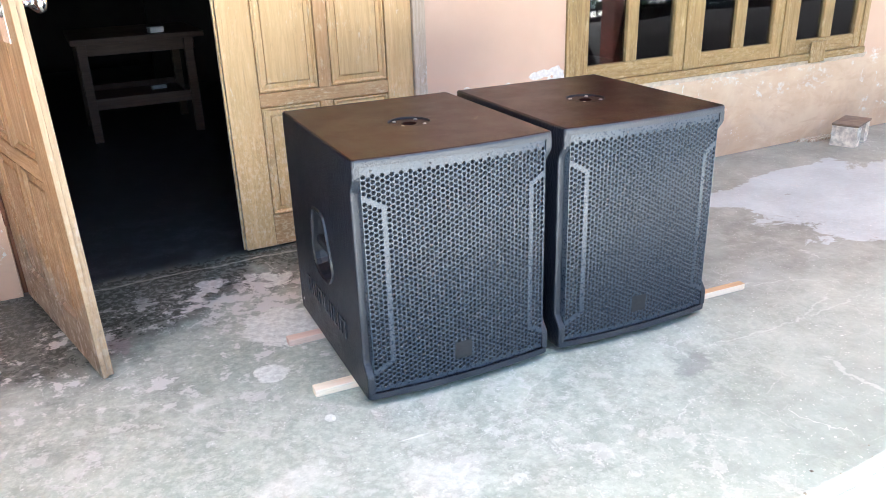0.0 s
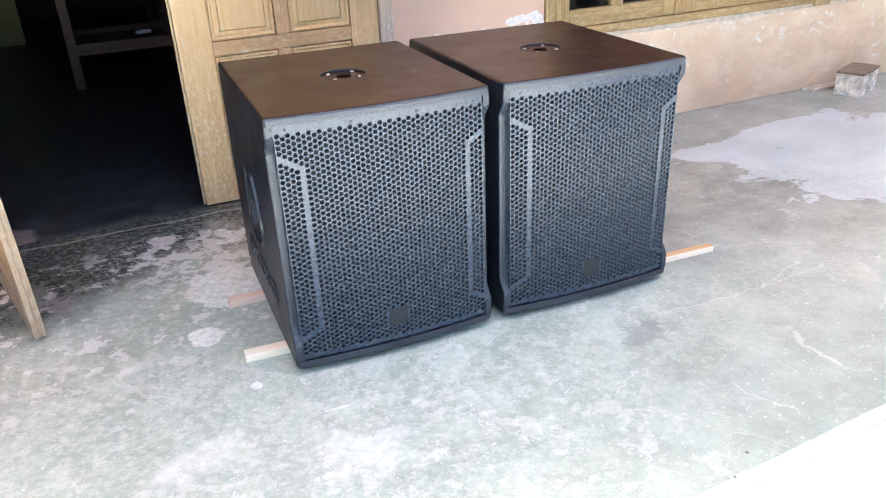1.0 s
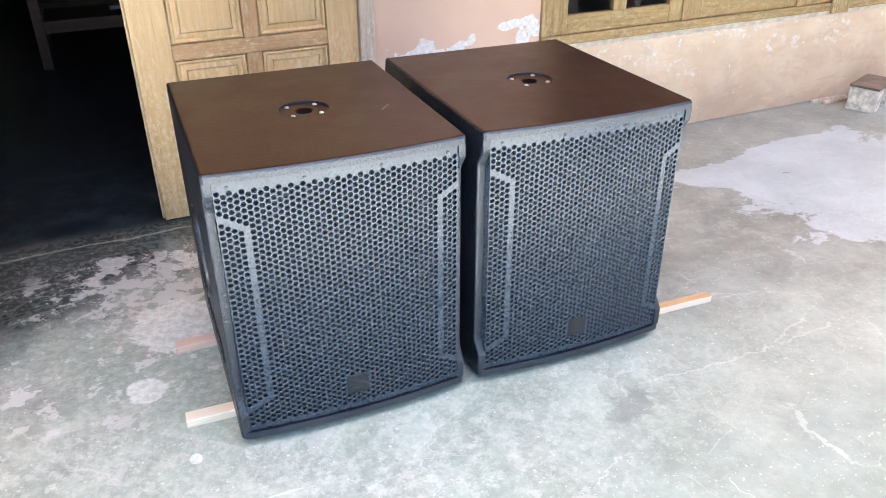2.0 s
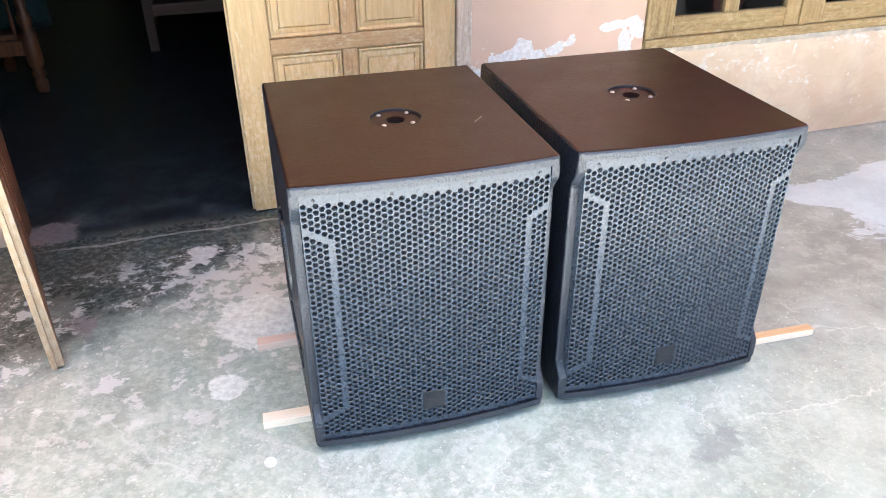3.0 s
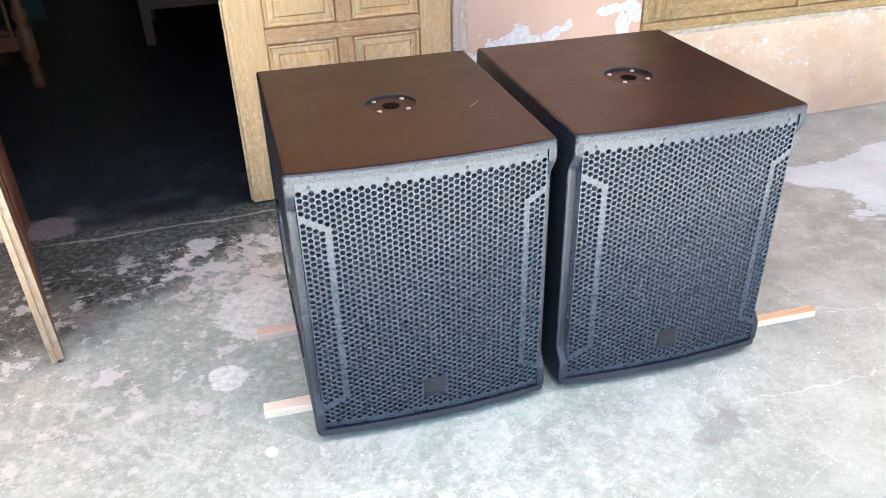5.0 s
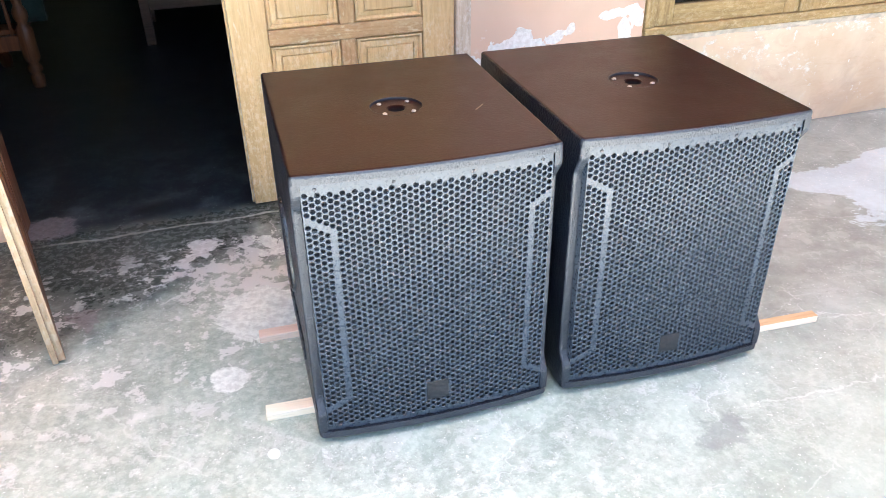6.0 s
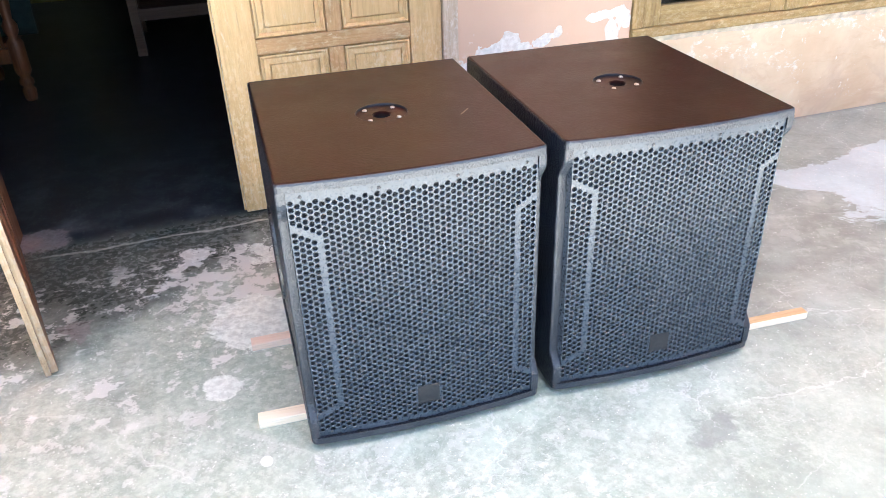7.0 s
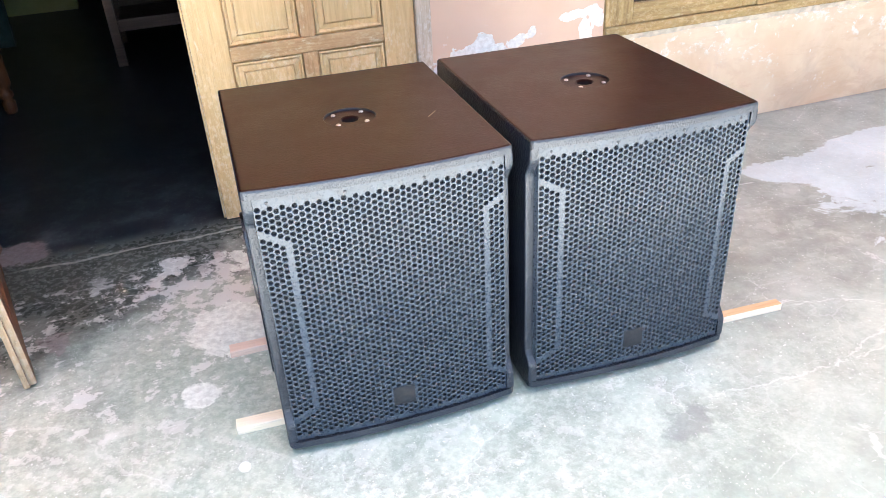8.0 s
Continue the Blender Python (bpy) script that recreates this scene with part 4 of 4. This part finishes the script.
def grille_sheet():
    """Honeycomb sheet with real holes, closed strips, a bracket-shaped closed band at each side and a closed badge."""
    R, r = 0.0080, 0.0051
    x0, x1, z0, z1 = T + 0.0006, W - T - 0.0006, 0.0212, H - 0.0212
    cx = W / 2
    verts, faces = [], []
    cols = int((x1 - x0) / 2 / (1.5 * R)) + 2
    ph = math.sqrt(3) * R

    def spot(x, z, back):
        x, z = min(max(x, x0), x1), min(max(z, z0), z1)
        return (x, bowed(x, 0.009) + back, z)

    ang = [math.pi / 6 * k for k in range(12)]
    rim = [R if k % 2 == 0 else R * math.cos(math.pi / 6) for k in range(12)]
    bore = [r if k % 2 == 0 else r * 0.955 for k in range(12)]
    for c in range(-cols, cols + 1):
        x = cx + c * 1.5 * R
        if x < x0 - R or x > x1 + R:
            continue
        for k in range(-1, 50):
            z = z0 + 0.010 + (k + (0.5 if c % 2 else 0.0)) * ph
            if z < z0 - R or z > z1 + R:
                continue
            band = 17 if c < 0 else 18
            a = abs(c)
            closed = x < x0 + 0.002 or x > x1 - 0.002 or z < z0 + 0.014 or z > z1 - 0.019
            # bracket: one closed column, then closed cells slanting out to the edge
            row = k + (0.5 if c % 2 else 0.0)
            half = 0.5 if band % 2 else 0.0
            top_row, low_row = 36 + half, 5 + half
            if a == band and low_row < row < top_row:
                closed = True
            if a >= band and (abs(row - top_row - 0.5 * (a - band)) < 0.1 or abs(row - low_row + 0.5 * (a - band)) < 0.1):
                closed = True
            if abs(c) <= 2 and 0.066 < z < 0.119:
                closed = True
            b = len(verts)
            verts += [spot(x + q * math.cos(t), z + q * math.sin(t), 0) for q, t in zip(rim, ang)]
            if closed:
                faces.append(tuple(range(b, b + 12)))
                continue
            for grow, back in ((0.0012, 0.0), (0.0006, 0.0003), (0.0, 0.0012), (0.0, 0.0032)):
                verts += [spot(x + (q + grow) * math.cos(t), z + (q + grow) * math.sin(t), back) for q, t in zip(bore, ang)]
            for i in range(12):
                j = (i + 1) % 12
                for k0 in (b, b + 12, b + 24, b + 36):
                    faces.append((k0 + i, k0 + j, k0 + 12 + j, k0 + 12 + i))
    # folded flanges at both sides
    for x in (x0, x1):
        b = len(verts)
        y = bowed(x, 0.009)
        verts += [(x, y, z0), (x, y + 0.036, z0), (x, y + 0.036, z1), (x, y, z1)]
        faces.append((b, b + 1, b + 2, b + 3))
    me = bpy.data.meshes.new("grille")
    me.from_pydata(verts, [], faces)
    bm = bmesh.new()
    bm.from_mesh(me)
    bpy.data.meshes.remove(me)
    bmesh.ops.remove_doubles(bm, verts=bm.verts, dist=1e-5)
    bmesh.ops.dissolve_degenerate(bm, dist=1e-6, edges=bm.edges)
    return bm


def screw_head(r=0.0042, h=0.0028):
    return lathe([(r, 0), (r, h * 0.4), (r * 0.75, h * 0.85), (r * 0.3, h), (r * 0.26, h * 0.55), (0.0, h * 0.5)], 12)


def handle_cup(parent, x, way):
    """A recessed carrying handle: raised rim, deep pocket and a grip bar."""
    cy, cz = 0.333, 0.330

    def ring(k, xx):
        return [(xx, cy + (y - cy) * k, cz + (z - cz) * k) for y, z in HANDLE]

    bm = bmesh.new()
    steps = [(1.055, x), (1.05, x + way * 0.004), (1.0, x + way * 0.005), (0.955, x + way * 0.001), (0.94, x - way * 0.012), (0.80, x - way * 0.055)]
    rings = [[bm.verts.new(p) for p in ring(k, xx)] for k, xx in steps]
    for a, b in zip(rings, rings[1:]):
        for i in range(len(a)):
            j = (i + 1) % len(a)
            bm.faces.new((a[i], a[j], b[j], b[i]))
    bm.faces.new(rings[-1])
    cup = part("handle", bm, PLASTIC, parent, "recessed black plastic carrying handle")
    bm = bmesh.new()
    rings = [[bm.verts.new(p) for p in ring(k, x + way * d)] for k, d in ((1.06, 0.0), (1.055, 0.0055), (1.03, 0.0075), (1.0, 0.0065), (0.985, 0.003))]
    for a, b in zip(rings, rings[1:]):
        for i in range(len(a)):
            j = (i + 1) % len(a)
            bm.faces.new((a[i], a[j], b[j], b[i]))
    part("rim", bm, LETTER, cup, "satin black raised rim", None, True)
    xa, xb = sorted((x - way * 0.006, x - way * 0.040))
    part("grip", boxed(xa, xb, 0.252, 0.415, 0.312, 0.342, bevel=0.008, seg=3), PLASTIC, cup)
    return cup


def subwoofer(m):
    sub = thing("subwoofer", "black textured subwoofer cabinet with honeycomb steel grille, on wooden battens", "loudspeaker", m, "pair of subwoofers")
    part("top_panel", slab(H - TOP, H, True), (WARM_TOP, RIM, BLACK), sub)
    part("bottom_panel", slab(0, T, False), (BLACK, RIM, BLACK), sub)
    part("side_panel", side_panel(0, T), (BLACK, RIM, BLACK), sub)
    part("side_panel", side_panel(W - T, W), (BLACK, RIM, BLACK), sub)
    part("back_panel", boxed(T, W - T, D - 0.018, D, T, H - TOP), BLACK, sub)
    part("baffle", boxed(T, W - T, 0.050, 0.068, T, H - TOP), BLACK, sub)
    grille = part("grille", grille_sheet(), GRILLE, sub, "bowed black honeycomb steel grille")
    bm = bmesh.new()
    n = 20
    rows = []
    for i in range(n + 1):
        x = T + 0.003 + (W - 2 * T - 0.006) * i / n
        y = bowed(x, 0.009) + 0.010
        rows.append((bm.verts.new((x, y, 0.021)), bm.verts.new((x, y, H - 0.021))))
    for a, b in zip(rows, rows[1:]):
        bm.faces.new((a[0], b[0], b[1], a[1]))
    part("foam", bm, FOAM, sub, "black acoustic foam behind the grille")
    bm = boxed(0.279 - 0.026, 0.279 + 0.026, -0.0014, 0.0006, 0.066, 0.118, bevel=0.0008)
    for v in bm.verts:
        v.co.y += bowed(v.co.x, 0.009)
    part("badge", bm, BADGE, grille, "plain matt black square badge")
    for x in (0.048, 0.20, 0.362, 0.514):
        for z in (H - 0.033, 0.032):
            slope = math.degrees(math.atan(2 * BOW * (x - W / 2) / (W / 2) ** 2))
            part("grille_screw", screw_head(0.0036, 0.002), BLACK_SCREW, grille, "small dull screw", pose(x, bowed(x, 0.009), z, 90, 0, slope), True)
    # pole mount let into the top
    px, py, pr = MOUNT
    zt = H - 0.0055
    mount = part("pole_mount", lathe([(pr - 0.0020, H - 0.018), (pr - 0.0020, zt), (0.0225, zt + 0.0002), (0.0205, zt - 0.0012), (0.0204, zt - 0.012)], 48, (px, py), False), WARM_TOP, sub, "round dark pole mount with four screws")
    part("rim", lathe([(pr - 0.0019, zt - 0.002), (pr - 0.0019, H - 0.0008), (pr - 0.0014, H + 0.0003), (pr - 0.0006, H + 0.0003), (pr - 0.0001, H - 0.0012), (pr - 0.0001, zt)], 48, (px, py), False), PLASTIC, mount, "thin satin ring", None, True)
    part("socket", lathe([(0.0205, zt - 0.006), (0.0200, zt - 0.10), (0.0, zt - 0.10)], 24, (px, py), False), SOCKET, mount, "dark open pole socket", None, True)
    for k in range(4):
        a = radians(45 + 90 * k)
        part("screw", screw_head(0.0058, 0.004), STEEL, mount, "bright pan-head screw", pose(px + 0.047 * math.cos(a), py + 0.047 * math.sin(a), zt + 0.0006), True)
    handle_cup(sub, 0.0, -1)
    handle_cup(sub, W, 1)
    # lettering on the flank, as plain raised brackets
    y = 0.536
    t, z0, z1 = 0.0075, 0.114, 0.169
    for width, shape in ((0.046, "gate"), (0.036, "cup"), (0.046, "gate"), (0.050, "cup"), (0.010, "bar"), (0.046, "cup"), (0.046, "gate")):
        a, b = y - width, y
        if shape == "gate":
            pts = [(a, z0), (a + t, z0), (a + t, z1 - t), (b - t, z1 - t), (b - t, z0), (b, z0), (b, z1), (a, z1)]
        elif shape == "cup":
            pts = [(a, z0), (b, z0), (b, z1), (b - t, z1), (b - t, z0 + t), (a + t, z0 + t), (a + t, z1), (a, z1)]
        else:
            pts = [(a, z0), (b, z0), (b, z1), (a, z1)]
        part("letter_bar", extruded(pts, [], 0.004, lambda u, v, w: (-w, u, v)), LETTER, sub, "raised black bracket mark")
        y -= width + 0.016
    for y, z in ((0.628, 0.042),):
        part("corner_screw", screw_head(0.005, 0.003), STEEL, sub, "", pose(0, y, z, 0, -90, 0), True)
    return sub


STAND = 0.022
sub_a = subwoofer(pose(0.0, -0.003, STAND, 0, 0, 0.9))
sub_b = copy_thing(sub_a, pose(0.598, 0.008, STAND, 0, 0, 0.9))
# the second mount was screwed down turned a little
for ob in sub_b.children:
    if ob.name.startswith("pole_mount"):
        ob.matrix_basis = pose(MOUNT[0], MOUNT[1], 0, 0, 0, 7) @ pose(-MOUNT[0], -MOUNT[1], 0)
part("scratch", boxed(-0.020, 0.020, -0.0016, 0.0016, -0.0004, 0.0005), DEBRIS, sub_a, "pale scratch in the paint", pose(0.458, 0.248, H, 0, 0, 49))


# ---- battens under the loudspeakers ----
def batten(x0, y0, x1, y1, mat, label, width=0.036, height=0.0218, face=None):
    length = math.hypot(x1 - x0, y1 - y0)
    bm = bmesh.new()
    box(bm, 0, length, -width / 2, width / 2, 0, height, bevel=0.0018)
    for v in bm.verts:
        v.co.y += 0.0012 * noise.noise((v.co.x * 6, 0, 0))
    bm.normal_update()
    for f in bm.faces:
        f.material_index = 1 if f.normal.y < -0.5 and face else 0
    ob = part("batten", bm, (mat, face or mat), None, label, pose(x0, y0, 0, 0, 0, math.degrees(math.atan2(y1 - y0, x1 - x0))))
    return tagged(ob, category="batten", group="battens under the subwoofers")


batten(-0.116, 0.136, 0.55, 0.133, PINE, "raw pale pine batten lying under the subwoofers")
batten(0.66, 0.122, 1.412, 0.117, TAN_PINE, "thin tan pine batten sticking out from under the subwoofer", 0.028, face=PINE)
batten(-0.114, 0.453, 1.13, 0.480, PINK_PINE, "old pinkish pine batten lying under the subwoofers")

# ---- small stand by the wall ----
stand = thing("block_stand", "two chipped white blocks with a brown board laid on top", "low stand", pose(3.275, 1.195, 0, 0, 0, 24.0))


def rough_block(x0, x1, y0, y1, z0, z1, seed):
    bm = bmesh.new()
    box(bm, x0, x1, y0, y1, z0, z1)
    bmesh.ops.subdivide_edges(bm, edges=bm.edges, cuts=5, use_grid_fill=True)
    for v in bm.verts:
        if v.co.z > z0 + 1e-4:
            v.co += Vector((noise.noise(v.co * 30 + Vector((seed, 0, 0))), noise.noise(v.co * 30 + Vector((0, seed, 0))), 0)) * 0.006
    return bm


part("block", rough_block(0.005, 0.085, 0.004, 0.138, 0, 0.112, 3), BLOCK, stand, "chipped white block")
part("block", rough_block(0.175, 0.245, 0.004, 0.130, 0, 0.112, 8), BLOCK, stand, "chipped white block")
part("board", boxed(0, 0.25, 0, 0.142, 0.114, 0.126, bevel=0.002), BOARD, stand, "dark brown board")
for x0, y0, x1, y1 in ((3.12, 1.452, 3.44, 1.462), (3.165, 1.415, 3.40, 1.432)):
    s = batten(x0, y0, x1, y1, JAMB, "short bleached wooden offcut lying by the wall", 0.026, 0.014)
    s.name = "wood_offcut"
    tagged(s, category="offcut", group="wooden offcuts by the wall")


# ---- the dark room ----
table = thing("table", "dark wooden table with a low stretcher in the dark room", "table", HOUSE @ pose(-0.442, 2.394, 0))
part("tabletop", boxed(-0.06, 0.74, -0.06, 0.70, 0.615, 0.65, bevel=0.004), DARK_WOOD, table)
part("apron", boxed(0.0, 0.68, -0.01, 0.015, 0.54, 0.615, bevel=0.003), DARK_WOOD, table)
for x in (0.0, 0.64):
    for y in (0.0, 0.60):
        part("leg", boxed(x - 0.028, x + 0.028, y - 0.028, y + 0.028, 0, 0.615, bevel=0.004), DARK_WOOD, table)
part("stretcher", boxed(0.028, 0.612, -0.015, 0.015, 0.205, 0.275, bevel=0.003), DARK_WOOD, table)
part("shelf", boxed(0.03, 0.61, 0.03, 0.57, 0.225, 0.24), DARK_WOOD, table)
part("stretcher", boxed(0.028, 0.612, 0.585, 0.615, 0.205, 0.275, bevel=0.003), DARK_WOOD, table)

bench = thing("bench", "orange-brown wooden bench with turned posts and spindles in the dark room", "bench", HOUSE @ pose(-1.003, 1.757, 0))
post = [(0.022, 0), (0.027, 0.02), (0.029, 0.06), (0.020, 0.075), (0.030, 0.09), (0.030, 0.11), (0.020, 0.125), (0.031, 0.15), (0.034, 0.16), (0.034, 0.30), (0.030, 0.31), (0.018, 0.33), (0.030, 0.36), (0.031, 0.39), (0.018, 0.42), (0.026, 0.50), (0.018, 0.62), (0.024, 0.66), (0.024, 0.78), (0.0, 0.79)]
for x, y in ((0.0, 0.0), (-1.35, 0.0), (-0.22, 0.46), (-1.35, 0.46)):
    part("post", lathe([(r * 1.2, z) for r, z in post], 16), ORANGE_WOOD, bench, "", pose(x, y, 0), True)
part("rail", boxed(-1.32, -0.028, -0.014, 0.014, 0.20, 0.275, bevel=0.003), ORANGE_WOOD, bench)
part("rail", boxed(-1.32, -0.02, -0.016, 0.016, 0.68, 0.74, bevel=0.004), ORANGE_WOOD, bench)
part("seat", boxed(-1.33, 0.0, 0.02, 0.50, 0.275, 0.30, bevel=0.004), ORANGE_WOOD, bench)
for k in range(9):
    part("spindle", lathe([(0.007, 0.275), (0.011, 0.36), (0.007, 0.45), (0.012, 0.52), (0.007, 0.68)], 10), ORANGE_WOOD, bench, "", pose(-1.32 + 0.15 * k + 0.06, 0, 0), True)

bm = boxed(-0.26, 0.26, -0.07, 0.07, 0, 0.40)
bmesh.ops.subdivide_edges(bm, edges=bm.edges, cuts=7, use_grid_fill=True)
for v in bm.verts:
    edge = 1 - max(abs(v.co.x) / 0.26, abs(v.co.z - 0.2) / 0.2) ** 4
    v.co.y *= 0.35 + 0.65 * edge + 0.15 * noise.noise(v.co * 8)
cushion = part("cushion", bm, TEAL, None, "dark teal cloth cushion propped on the wooden bench", HOUSE @ pose(-1.17, 1.757 + 0.16, 0.301, -8), True)
tagged(cushion, category="cushion")
card = part("carton", boxed(-0.045, 0.045, -0.03, 0.03, 0, 0.035, bevel=0.002), WHITE, None, "small white carton on the dark table", HOUSE @ pose(0.02, 2.45, 0.65, 0, 0, 12))
tagged(card, category="box")
card = part("carton", boxed(-0.05, 0.05, -0.02, 0.02, 0, 0.022, bevel=0.002), WHITE, None, "flat white carton on the shelf of the dark table", HOUSE @ pose(0.02, 2.77, 0.24, 0, 0, 8))
tagged(card, category="box")

bm = lathe([(0.0, 0.0), (0.13, 0.0), (0.165, 0.03), (0.18, 0.10), (0.165, 0.19), (0.12, 0.26), (0.06, 0.295), (0.0, 0.305)], 40)
for v in bm.verts:
    k = 1 + 0.14 * noise.noise(v.co * 9)
    v.co.x, v.co.y = v.co.x * k, v.co.y * k
bag = part("cloth_bag", bm, BAG, None, "mottled grey and black cloth bag on the room floor", HOUSE @ pose(-1.25, 1.03, 0), True)
tagged(bag, category="bag")
